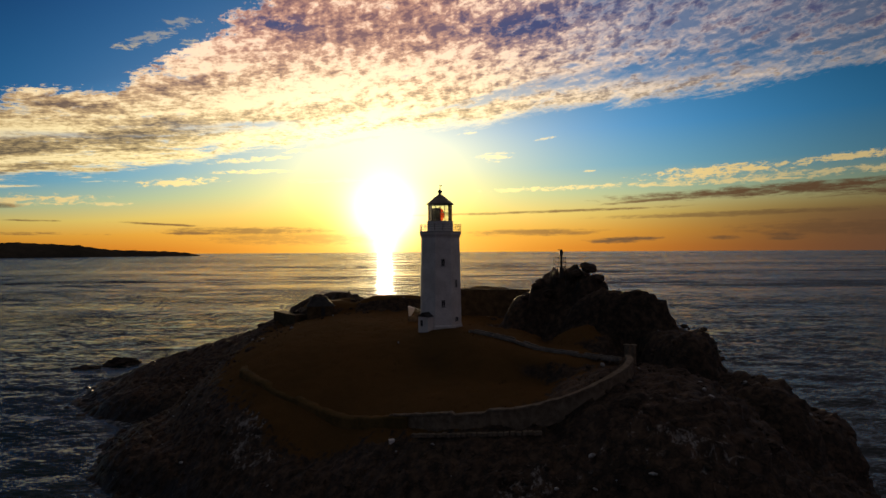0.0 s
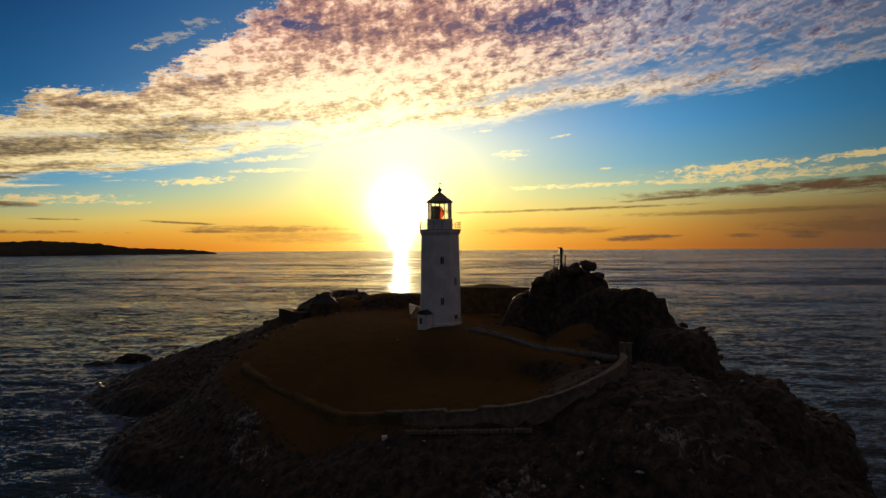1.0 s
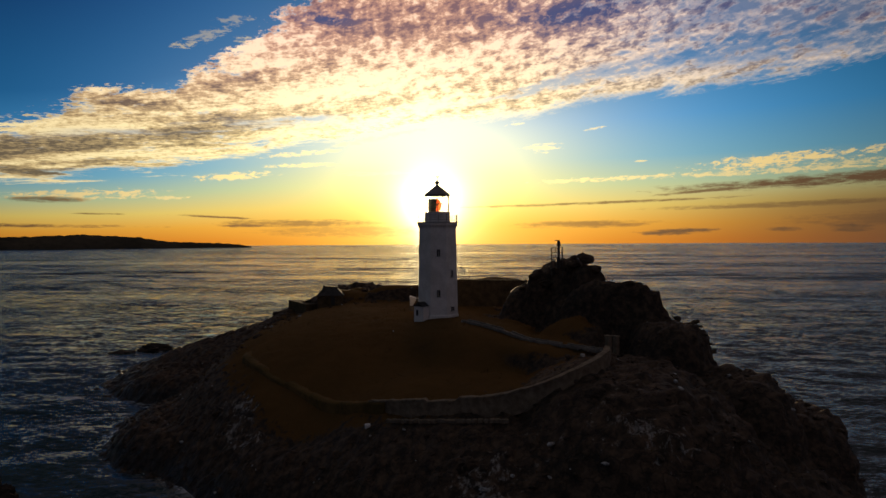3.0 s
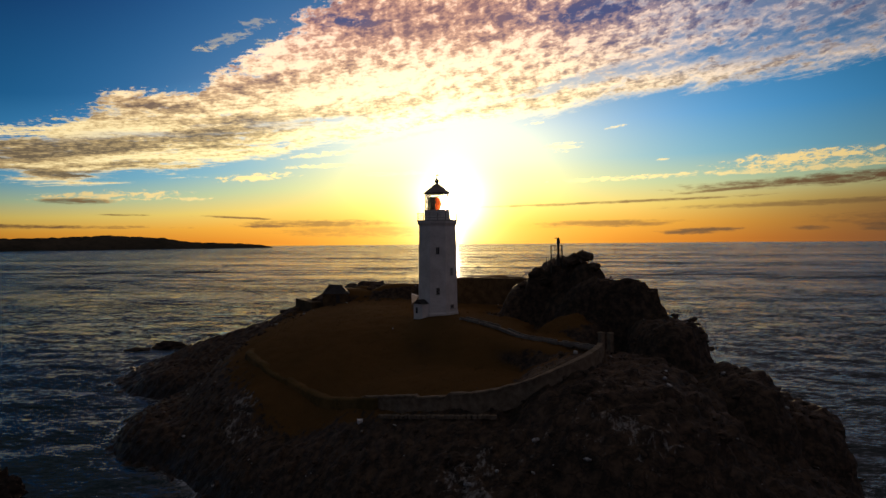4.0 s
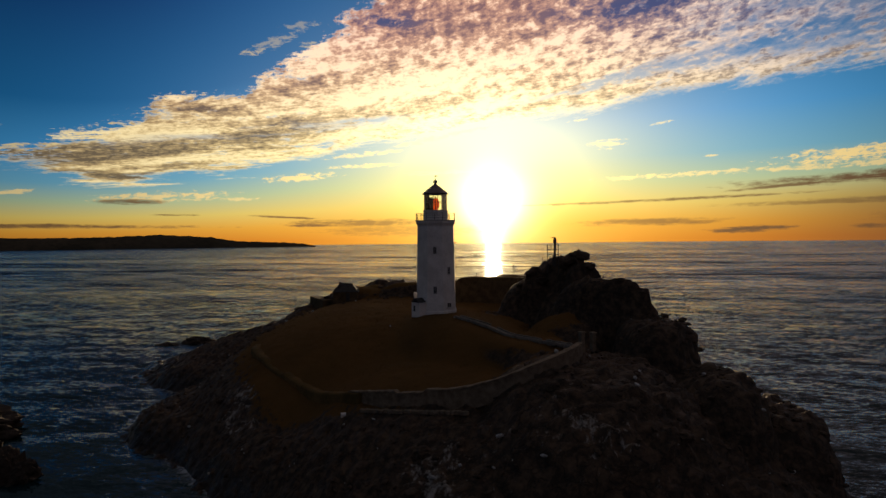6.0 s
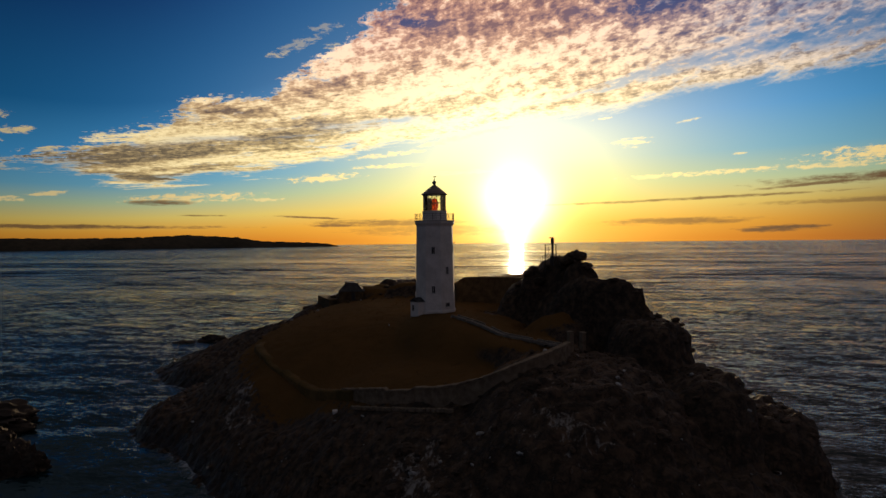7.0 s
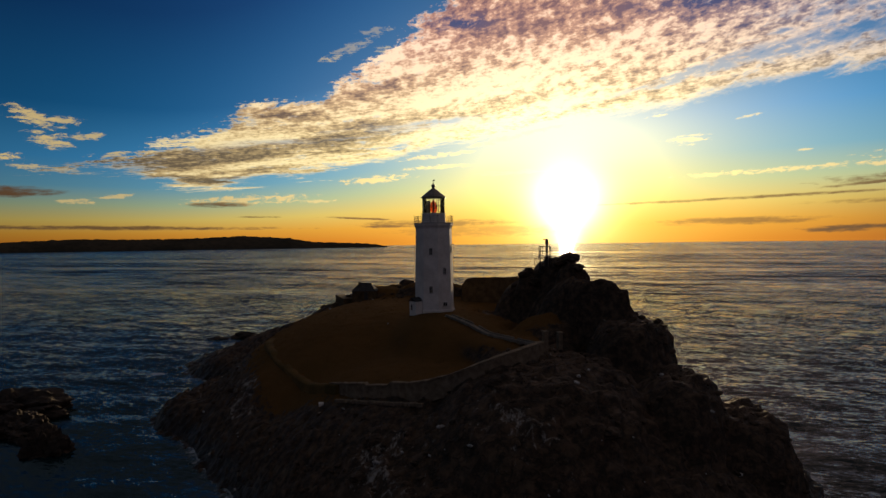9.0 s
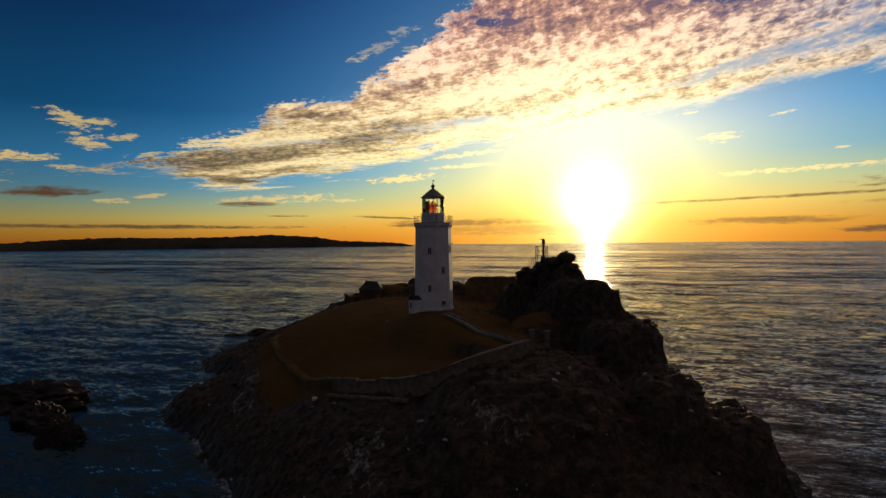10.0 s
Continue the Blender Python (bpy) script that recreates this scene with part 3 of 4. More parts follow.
def build_island():
    x0, x1, y0, y1, s = -112.0, 82.0, -74.0, 128.0, 0.42
    nx, ny = int((x1 - x0) / s) + 1, int((y1 - y0) / s) + 1
    gx, gy = np.meshgrid(np.linspace(x0, x1, nx), np.linspace(y0, y1, ny))
    h = land(gx, gy)
    dy, dx = np.gradient(h, s)
    slope = np.hypot(dx, dy)
    # turf lies on the gentle high ground, bare rock on edges and near the water
    yard = np.clip(1.38 - np.hypot((gx + 5) / 38, (gy - 6) / 38), 0, 1)
    turf = np.clip((h - 6) / 6, 0, 1) * np.clip(1.35 - slope * 1.1, 0, 1) * np.clip(yard * 2.2, 0, 1)
    lawn = np.clip(3.4 - 3.2 * np.hypot((gx + 4) / 31, (gy + 8) / 27), 0, 1) * np.clip((26 - h) / 3, 0, 1)
    turf = np.maximum(turf, lawn)
    crag = np.exp(-(((gx - 26) / 10) ** 2 + ((gy + 1) / 10) ** 2))
    crag = np.maximum(crag, np.exp(-(((gx - 14.5) / 6) ** 2 + ((gy - 3) / 8) ** 2)))
    turf = turf * np.clip(1.1 - 1.3 * crag, 0, 1)
    rough = np.clip(1.0 - turf + crag, 0.05, 1.0) * np.clip((h + 5) / 5, 0.0, 1.0)
    co = np.stack([gx, gy, h], -1)
    for j, i in np.argwhere(h > -4.8):
        x, y, z = co[j, i]
        a, b, c = crag_noise(Vector((x, y, z * 1.5)))
        w = rough[j, i]
        co[j, i] = (x + w * (0.5 * b + 0.4 * c), y + w * (0.6 * a - 0.4 * c), z + w * (0.8 * a + 0.55 * b + 0.95 * c) + 0.10 * b)
    me = bpy.data.meshes.new("island_ground")
    idx = np.arange(nx * ny).reshape(ny, nx)
    quads = np.stack([idx[:-1, :-1], idx[:-1, 1:], idx[1:, 1:], idx[1:, :-1]], -1).reshape(-1, 4)
    keep = (h.ravel()[quads] > -5.0).any(1)
    quads = quads[keep]
    me.from_pydata(co.reshape(-1, 3).tolist(), [], quads.tolist())
    at = me.attributes.new("turf", "FLOAT", "POINT")
    at.data.foreach_set("value", turf.ravel().astype(np.float32))
    granite = sum(np.exp(-((gx - x) / r) ** 2 - ((gy - y) / r) ** 2) for x, y, r in ((10, -52, 9), (27, -50, 8), (-28, -22, 9)))
    at = me.attributes.new("granite", "FLOAT", "POINT")
    at.data.foreach_set("value", granite.ravel().astype(np.float32))
    me.polygons.foreach_set("use_smooth", [True] * len(me.polygons))
    me.materials.append(GROUND)
    ob = new("ground", me)
    return tagged(ob, "dark rocky island with rough turf on top", "island", kind="structure")


def build_sea():
    cx, cy, n = 0.0, -20.0, 360
    radii = [0.0]
    r = 6.0
    while r < 5600:
        radii.append(r)
        r += max(0.9, r * 0.011) if r < 600 else r * 0.06
    rr, aa = np.meshgrid(radii, np.linspace(0, 2 * np.pi, n, endpoint=False), indexing="ij")
    X, Y = cx + rr * np.cos(aa), cy + rr * np.sin(aa)
    rng = np.random.default_rng(4)
    Z = np.zeros_like(X)
    for _ in range(26):
        L = rng.uniform(5, 26)
        d = rng.normal(1.9, 0.5)
        Z += 0.005 * L ** 0.75 * np.sin((X * math.cos(d) + Y * math.sin(d)) * 2 * np.pi / L + rng.uniform(0, 6.28))
    Z *= np.clip(1.2 - rr / 500, 0, 1)
    foam = np.clip((land(X, Y) + 1.8) / 2.2, 0, 1)
    for x, y, r in ((-110, 74, 7), (62, -13, 5), (-88, 18, 4), (60, -25, 5), (60.5, -13.5, 4)):
        foam = np.maximum(foam, 1.3 * np.exp(-((X - x) / r) ** 2 - ((Y - y) / (r * 0.7)) ** 2))
    me = bpy.data.meshes.new("water")
    idx = np.arange(len(radii) * n).reshape(len(radii), n)
    nxt = np.roll(idx, -1, 1)
    quads = np.stack([idx[:-1], idx[1:], nxt[1:], nxt[:-1]], -1).reshape(-1, 4)
    me.from_pydata(np.stack([X, Y, Z], -1).reshape(-1, 3).tolist(), [], quads.tolist())
    at = me.attributes.new("foam", "FLOAT", "POINT")
    at.data.foreach_set("value", foam.ravel().astype(np.float32))
    me.polygons.foreach_set("use_smooth", [True] * len(me.polygons))
    me.materials.append(SEA)
    ob = new("water", me)
    return tagged(ob, "dark rippled sea reaching to the horizon at sunset", "sea", kind="structure")


def build_headland():
    """Low land across the bay, 3.7 km off."""
    bm = bmesh.new()
    R, cx, cy, n = 3700.0, 43.0, -112.0, 320
    # azimuth and height of the crest
    profile = ((-80, 34), (-65, 30), (-57.5, 38), (-53.8, 56), (-49.8, 66), (-45.4, 62), (-40.7, 66), (-36.7, 78), (-32.5, 62),
               (-30.4, 38), (-26, 27), (-24.3, 19), (-23.6, 9), (-23.2, 0))
    rows = []
    for i in range(n + 1):
        az = -80 + (80 - 23.2) * i / n
        crest = float(np.interp(az, [p[0] for p in profile], [p[1] for p in profile]))
        crest += min(1, crest / 20) * (2.2 * noise.noise(Vector((az * 1.7, 0, 0))) + 1.4 * noise.noise(Vector((az * 6, 3, 0))))
        row = []
        for d, k in ((-140, -0.06), (-120, 0.30), (-60, 0.70), (0, 1.0), (160, 0.9), (320, -0.1)):
            r = R + d
            z = max(-6, crest * k + 5 * k * noise.noise(Vector((az * 2.2, d * 0.02, 1))))
            row.append(bm.verts.new((cx + r * math.sin(radians(az)), cy + r * math.cos(radians(az)), z)))
        rows.append(row)
    for a, b in zip(rows, rows[1:]):
        for j in range(5):
            bm.faces.new((a[j], b[j], b[j + 1], a[j + 1]))
    ob = mesh_object("backdrop", bm, FARLAND, True)
    return tagged(ob, "low dark headland across the bay under the sunset", "headland", kind="structure")


ISLAND = build_island()
build_sea()
build_headland()


# ---------------------------------------------------------------- lighthouse
FLOOR = 22.0
FACE = 8.0                        # the turn of the eight faces


def face_pose(i, h, out, off=0.0):
    """On face i of the tower at height h: x along the face, -y outwards."""
    a = radians(FACE + 45 * i)
    c = Vector((math.sin(a), -math.cos(a), 0))
    s = Vector((math.cos(a), math.sin(a), 0))
    p = c * out + s * off
    return Matrix.Translation((p.x, p.y, h)) @ Matrix.Rotation(a, 4, "Z")


def build_lighthouse():
    top = thing("lighthouse", (0, 0, FLOOR), "white octagonal lighthouse tower with iron gallery on the island", "lighthouse")
    turn = radians(FACE - 90 + 22.5)
    c8 = 1 / math.cos(math.pi / 8)
    tower = part("tower", lathe([(3.75 * c8, -1.5), (3.72 * c8, 0.0), (3.42 * c8, 16.9), (3.42 * c8, 17.2)], 8, turn), WHITE, top)
    part("plinth", lathe([(3.86 * c8, -1.6), (3.86 * c8, 0.55), (3.74 * c8, 0.75)], 8, turn), WHITE, tower)
    part("cornice", lathe([(3.44 * c8, 16.75), (3.50 * c8, 17.0), (3.70 * c8, 17.35), (3.72 * c8, 17.75), (3.5 * c8, 17.8)], 8, turn), WHITE, tower)
    deck = part("gallery", lathe([(3.70 * c8, 17.75), (3.80 * c8, 17.8), (3.80 * c8, 17.95), (2.0, 17.96)], 8, turn), TRIM, top)
    for i in range(16):
        a = turn + math.pi / 8 * i
        r = 3.66 * c8 if i % 2 == 0 else 3.66
        x, y = r * math.cos(a), r * math.sin(a)
        bm = bmesh.new()
        bar(bm, (x, y, 17.9), (x, y, 19.25), 0.05)
        if i % 2 == 0:
            bmesh.ops.create_icosphere(bm, subdivisions=1, radius=0.09, matrix=Matrix.Translation((x, y, 19.3)))
        part("post", bm, IRON, deck)
    for z in (18.35, 18.8, 19.2):
        bm = bmesh.new()
        for i in range(8):
            a, b = turn + math.pi / 4 * i, turn + math.pi / 4 * (i + 1)
            r = 3.66 * c8
            bar(bm, (r * math.cos(a), r * math.sin(a), z), (r * math.cos(b), r * math.sin(b), z), 0.03, 5)
        part("rail", bm, IRON, deck)
    n = 16
    lantern = part("lantern", lathe([(2.42, 17.9), (2.38, 19.65), (2.48, 19.7), (2.48, 19.85), (2.3, 19.86)], n), WHITE, top, "white round lantern base")
    for i in range(n):
        a, b = 2 * math.pi * i / n, 2 * math.pi * (i + 1) / n
        for z0, z1 in ((19.85, 21.38), (21.42, 22.95)):
            bm = bmesh.new()
            q = [bm.verts.new((r * math.cos(t), r * math.sin(t), z)) for r in (2.19, 2.205) for t, z in ((a, z0), (b, z0), (b, z1), (a, z1))]
            for f in ((3, 2, 1, 0), (4, 5, 6, 7), (0, 1, 5, 4), (1, 2, 6, 5), (2, 3, 7, 6), (3, 0, 4, 7)):
                bm.faces.new([q[m] for m in f])
            pane = part("pane", bm, GLASS, lantern)
            pane.visible_shadow = False
    for i in range(n):
        a = 2 * math.pi * i / n
        bm = bmesh.new()
        bar(bm, (2.22 * math.cos(a), 2.22 * math.sin(a), 19.8), (2.22 * math.cos(a), 2.22 * math.sin(a), 23.0), 0.045, 5)
        part("glazing_bar", bm, IRON, lantern)
    bm = lathe([(2.24, 21.35), (2.27, 21.36), (2.27, 21.44), (2.24, 21.45)], n, 0, None, False)
    part("transom", bm, IRON, lantern)
    roof = part("roof", lathe([(2.25, 22.95), (2.55, 23.0), (2.56, 23.12), (1.55, 23.95), (0.75, 24.6), (0.42, 24.85), (0.3, 24.9)], n), LEAD, top, "conical lead lantern roof")
    bm = lathe([(0.30, 24.85), (0.24, 25.1), (0.40, 25.3), (0.40, 25.55), (0.18, 25.75), (0.10, 25.85), (0.05, 26.3)], 12)
    part("vent", bm, LEAD, roof)
    bm = bmesh.new()
    bar(bm, (0, 0, 26.1), (0, 0, 26.75), 0.03)
    box(bm, (0.5, 0.03, 0.18), Matrix.Translation((0.12, 0, 26.55)))
    part("vane", bm, IRON, roof)
    # lamp room: dark blind on the landward side, optic and red screen
    bm = bmesh.new()
    pts = [(1.75 * math.cos(radians(a)), 1.75 * math.sin(radians(a))) for a in range(170, 275, 7)]
    for (xa, ya), (xb, yb) in zip(pts, pts[1:]):
        bm.faces.new([bm.verts.new(v) for v in ((xa, ya, 19.8), (xb, yb, 19.8), (xb, yb, 22.3), (xa, ya, 22.3))])
    bmesh.ops.solidify(bm, geom=bm.faces[:], thickness=0.06)
    part("blind", bm, DARK, lantern, "dark blind inside the lantern")
    bm = lathe([(0.3, 19.8), (0.55, 20.2), (0.75, 20.7), (0.80, 21.1), (0.72, 21.6), (0.5, 22.1), (0.2, 22.3)], 16)
    part("optic", bm, LENS, lantern, "red-tinted glass lamp optic", True)
    part("lamp_stand", lathe([(0.45, 19.6), (0.4, 19.85), (0.12, 19.9), (0.12, 22.6)], 8), RED, lantern)
    # windows in deep reveals with heads and sills
    for i, h, w, tall in ((0, 12.2, 0.6, 1.25), (0, 4.7, 0.6, 1.25), (1, 8.3, 0.6, 1.25), (1, 1.75, 0.9, 0.7), 
                          (2, 12.5, 0.6, 1.25), (-2, 12.5, 0.6, 1.25)):
        out = 3.72 - 0.3 * h / 17
        win = part("window", box(bmesh.new(), (w, 0.1, tall), face_pose(i, h, out - 0.02)), DARK, top, "small dark tower window")
        part("sill", boxed((w + 0.3, 0.24, 0.12), face_pose(i, h - tall / 2 - 0.06, out + 0.06), 0.02), TRIM, win)
        part("lintel", boxed((w + 0.3, 0.16, 0.16), face_pose(i, h + tall / 2 + 0.08, out + 0.03), 0.02), WHITE, win)
        for sgn in (-1, 1):
            part("jamb", boxed((0.12, 0.14, tall), face_pose(i, h, out + 0.03, sgn * (w / 2 + 0.06)), 0.02), WHITE, win)
        part("glazing_bar", boxed((0.05, 0.06, tall), face_pose(i, h, out + 0.035)), WHITE, win)
    # porch on the side
    m = face_pose(-1, 0, 3.9)
    porch = part("porch", boxed((2.3, 2.4, 3.3), m @ Matrix.Translation((0, -0.2, 0.75)), 0.03), WHITE, top, "small white porch at the tower foot")
    bm = bmesh.new()
    v = [m @ Vector(p) for p in ((-1.3, -1.6, 2.4), (1.3, -1.6, 2.4), (1.3, 1.0, 2.4), (-1.3, 1.0, 2.4), (0, -1.6, 3.2), (0, 1.0, 3.2))]
    v = [bm.verts.new(p) for p in v]
    for f in ((0, 1, 4), (2, 3, 5), (1, 2, 5, 4), (3, 0, 4, 5), (0, 3, 2, 1)):
        bm.faces.new([v[i] for i in f])
    part("porch_roof", bm, SLATE, porch)
    part("porch_window", boxed((0.5, 0.08, 1.1), m @ Matrix.Translation((-0.3, -1.41, 1.2))), DARK, porch)
    part("bracket", bar(bmesh.new(), (3.3, 0.8, 13.5), (3.9, 0.95, 13.6), 0.08), IRON, top)
    return top


build_lighthouse()


# ---------------------------------------------------------------- stone walls, gate and path
def smooth_line(points, step):
    """Evenly spaced points along a smooth line through the given ones."""
    out = []
    P = [points[0], *points, points[-1]]
    for a, b, c, d in zip(P, P[1:], P[2:], P[3:]):
        n = max(2, int(math.dist(b, c) / step))
        for i in range(n):
            t = i / n
            out.append(tuple(0.5 * (2 * q + (r - p) * t + (2 * p - 5 * q + 4 * r - s) * t * t + (3 * q - p - 3 * r + s) * t ** 3)
                             for p, q, r, s in zip(a, b, c, d)))
    out.append(points[-1])
    return out


def wall_mesh(line, half, low, high, wobble, top_of):
    """A wall along a line; low and high are heights against the top line."""
    bm = bmesh.new()
    rows = []
    for i, (x, y) in enumerate(line):
        x0, y0 = line[max(0, i - 1)]
        x1, y1 = line[min(len(line) - 1, i + 1)]
        d = Vector((x1 - x0, y1 - y0)).normalized()
        nx, ny = -d.y, d.x
        z = top_of(i, x, y)
        j = lambda s: wobble * noise.noise(Vector((x * 1.9, y * 1.9, s)))
        rows.append([bm.verts.new((x + nx * (half * w + j(w)), y + ny * (half * w + j(w + 3)), z + h + (j(7 + w) if h >= high else 0)))
                     for w, h in ((-1.25, low), (-1.0, high - 0.25), (-0.9, high), (0.9, high), (1.0, high - 0.25), (1.25, low))])
    for a, b in zip(rows, rows[1:]):
        for k in range(5):
            bm.faces.new((a[k], b[k], b[k + 1], a[k + 1]))
    bm.faces.new(rows[0])
    bm.faces.new(rows[-1][::-1])
    bmesh.ops.recalc_face_normals(bm, faces=bm.faces[:])
    return bm


def build_yard_wall():
    line = smooth_line([(-35.5, -3.5), (-34, -7.5), (-25.7, -16.5), (-19.5, -21.5), (-12.7, -26.7), (-6.2, -31.4), (-0.9, -34.8),
                        (3.7, -36.6), (8.7, -38.0), (14, -39.0), (18, -39.6), (21.7, -38.2), (24.6, -34.2), (26, -29.4)], 0.6)
    tops = [land_at(x, y) for x, y in line]
    tops = [sum(tops[max(0, i - 8):i + 9]) / len(tops[max(0, i - 8):i + 9]) for i in range(len(tops))]

    def top_of(i, x, y):
        broken = noise.noise(Vector((i * 0.05, 0.3, 0)))
        return tops[i] + 0.25 + 1.25 * min(1, max(0, (x + 18) / 22)) - (0.4 if broken < -0.34 else 0)

    wall = thing("yard_wall", (0, 0, 0), "curved weathered drystone wall below the lighthouse, partly broken", "wall")
    first = next(i for i, p in enumerate(line) if p[0] > -7)
    stone, stone_top = line[first:], lambda i, x, y: top_of(i + first, x, y)
    part("masonry", wall_mesh(stone, 0.40, -2.6, 0.25, 0.16, stone_top), WALLSTONE, wall)
    part("coping", wall_mesh(stone[:int(len(stone) * 0.96)], 0.44, 0.18, 0.36, 0.12, stone_top), COPING, wall, "paler rough coping stones")
    bank = wall_mesh(line[:first + 6], 0.85, -2.6, 0.15, 0.22, top_of)
    tagged(mesh_object("grass_bank", bank, GRASS, True), "low overgrown earth bank continuing the yard wall", "bank", kind="structure")


def build_ledge():
    """Low line of footing stones in front of the yard wall."""
    line = smooth_line([(-3.5, -35.6), (2, -38.2), (7, -39.8), (12, -41.0)], 0.6)
    ledge = thing("stone_ledge", (0, 0, 0), "low pale line of footing stones below the yard wall", "ledge")
    rng = random.Random(12)
    kinds = []
    for i in range(4):
        me = bpy.data.meshes.new("stone")
        bm = boxed((0.58, 0.5 + 0.06 * i, 0.5), Matrix.Rotation(0.04 * i, 4, "Z"), 0.06)
        for v in bm.verts:
            v.co += 0.05 * noise.noise_vector(v.co * 3.0 + Vector((i, 0, 0)))
        bm.to_mesh(me)
        bm.free()
        me.materials.append(COPING)
        kinds.append(me)
    for i, (p, q) in enumerate(zip(line, line[1:])):
        x, y = (p[0] + q[0]) / 2, (p[1] + q[1]) / 2
        ob = new("stone", kinds[i % 4])
        ob.parent = ledge
        ob.matrix_world = pose(x, y, land_at(x, y) + 0.12 + rng.uniform(-0.06, 0.06), rng.uniform(-4, 4), rng.uniform(-4, 4),
                               math.degrees(math.atan2(q[1] - p[1], q[0] - p[0])) + rng.uniform(-6, 6))


def build_compound_wall():
    wall = thing("compound_wall", (0, 0, 0), "straight dark stone wall on the bank behind the lighthouse", "wall")
    line = [(0.4 + 0.5 * i, 20.0 + 0.09 * i) for i in range(46)]
    part("masonry", wall_mesh(line, 0.4, -6.0, 0.0, 0.08, lambda i, x, y: 27.75 - 0.012 * i - 1.6 * math.exp(-i / 1.6)), SHADED_STONE, wall)
    back = [(0.45 - 0.15 * i, 20.4 + 0.5 * i) for i in range(20)]
    part("return", wall_mesh(back, 0.4, -6.0, 0.0, 0.08, lambda i, x, y: 26.1 - 0.05 * i), SHADED_STONE, wall)
    post = thing("marker_post", (5.3, 20.45, 27.6), "short dark iron post standing on the stone wall", "post")
    part("shaft", bar(bmesh.new(), (0, 0, -0.3), (0, 0, 0.8), 0.06), IRON, post)
    part("cap", boxed((0.3, 0.2, 0.16), pose(0, 0, 0.85), 0.02), IRON, post)


def build_gate():
    for x, y, h in ((26.2, -28.6, 2.6), (27.9, -25.6, 2.4)):
        z = land_at(x, y)
        p = thing("gate_pillar", (x, y, z), "square stone gate pillar at the end of the yard wall", "pillar", "gate pillars of the yard")
        part("shaft", boxed((0.7, 0.7, h + 1.5), pose(0, 0, h / 2 - 0.75, 0, 0, 40), 0.05), WALLSTONE, p)
        part("cap", boxed((0.86, 0.86, 0.2), pose(0, 0, h + 0.1, 0, 0, 40), 0.05), COPING, p, "flat capstone")


def build_path():
    line = smooth_line([(5.5, -8.0), (9, -12.8), (15.6, -19.4), (21.3, -24.4), (25.6, -27.2)], 0.5)
    path = thing("footpath", (0, 0, 0), "narrow trodden path with pale stone edging across dark turf", "path", kind="structure")
    bm = bmesh.new()
    sides = [[], []]
    rows = []
    for i, (x, y) in enumerate(line):
        x0, y0 = line[max(0, i - 1)]
        x1, y1 = line[min(len(line) - 1, i + 1)]
        d = Vector((x1 - x0, y1 - y0)).normalized()
        z = max(land_at(x + a, y + b) for a in (-0.6, 0, 0.6) for b in (-0.6, 0, 0.6)) + 0.14
        rows.append([bm.verts.new((x - d.y * w, y + d.x * w, z + dz)) for w, dz in ((-0.5, -0.4), (-0.45, 0), (0.45, 0), (0.5, -0.4))])
        for s, w in ((0, -0.6), (1, 0.6)):
            sides[s].append((x - d.y * w, y + d.x * w, z))
    for a, b in zip(rows, rows[1:]):
        for k in range(3):
            bm.faces.new((a[k], b[k], b[k + 1], a[k + 1]))
    part("surface", bm, GRAVEL, path)
    for s in sides:
        bm = bmesh.new()
        for i, (a, b) in enumerate(zip(s, s[1:])):
            if noise.noise(Vector((i * 0.23, s[0][0], 0))) < -0.28:
                continue
            a, b = Vector(a), Vector(b)
            m = Matrix.Translation((a + b) / 2 + Vector((0, 0, 0.03 * (i % 3)))) @ (b - a).to_track_quat("X", "Z").to_matrix().to_4x4()
            box(bm, ((b - a).length * 0.92, 0.2, 0.45), m, 0.03)
        part("edging", bm, GRAVEL, path, "pale rough edging stones")


def build_hut():
    z = 21.3
    hut = thing("stone_hut", (-28.5, 27.8, z), "small dark stone hut with a slate gable roof", "hut")
    m = pose(0, 0, 0, 0, 0, 12)
    part("walls", boxed((6.0, 4.2, 5.0), m @ Matrix.Translation((0, 0, -0.3)), 0.05), SHADED_STONE, hut)
    bm = bmesh.new()
    v = [bm.verts.new(m @ Vector(p)) for p in ((-3.3, -2.35, 2.1), (3.3, -2.35, 2.1), (3.3, 2.35, 2.1), (-3.3, 2.35, 2.1), (-1.5, 0, 4.3), (1.3, 0, 4.1))]
    for f in ((0, 1, 5, 4), (1, 2, 5), (2, 3, 4, 5), (3, 0, 4), (3, 2, 1, 0)):
        bm.faces.new([v[i] for i in f])
    roof = part("roof", bm, SLATE, hut)
    for x, h in ((-1.6, 4.5), (1.4, 4.15)):
        part("chimney", boxed((0.5, 0.6, 0.8), m @ Matrix.Translation((x, 0, h - 0.4)), 0.05), SHADED_STONE, roof)
    part("door", boxed((0.9, 0.1, 1.9), m @ Matrix.Translation((0.6, -2.12, 0.9))), DARK, hut)
    part("outbuilding", boxed((13.5, 2.6, 4.0), pose(-8.6, 4.4, -2.0, 0, 0, 127) , 0.06), SHADED_STONE, hut, "low flat-topped stone outbuilding")


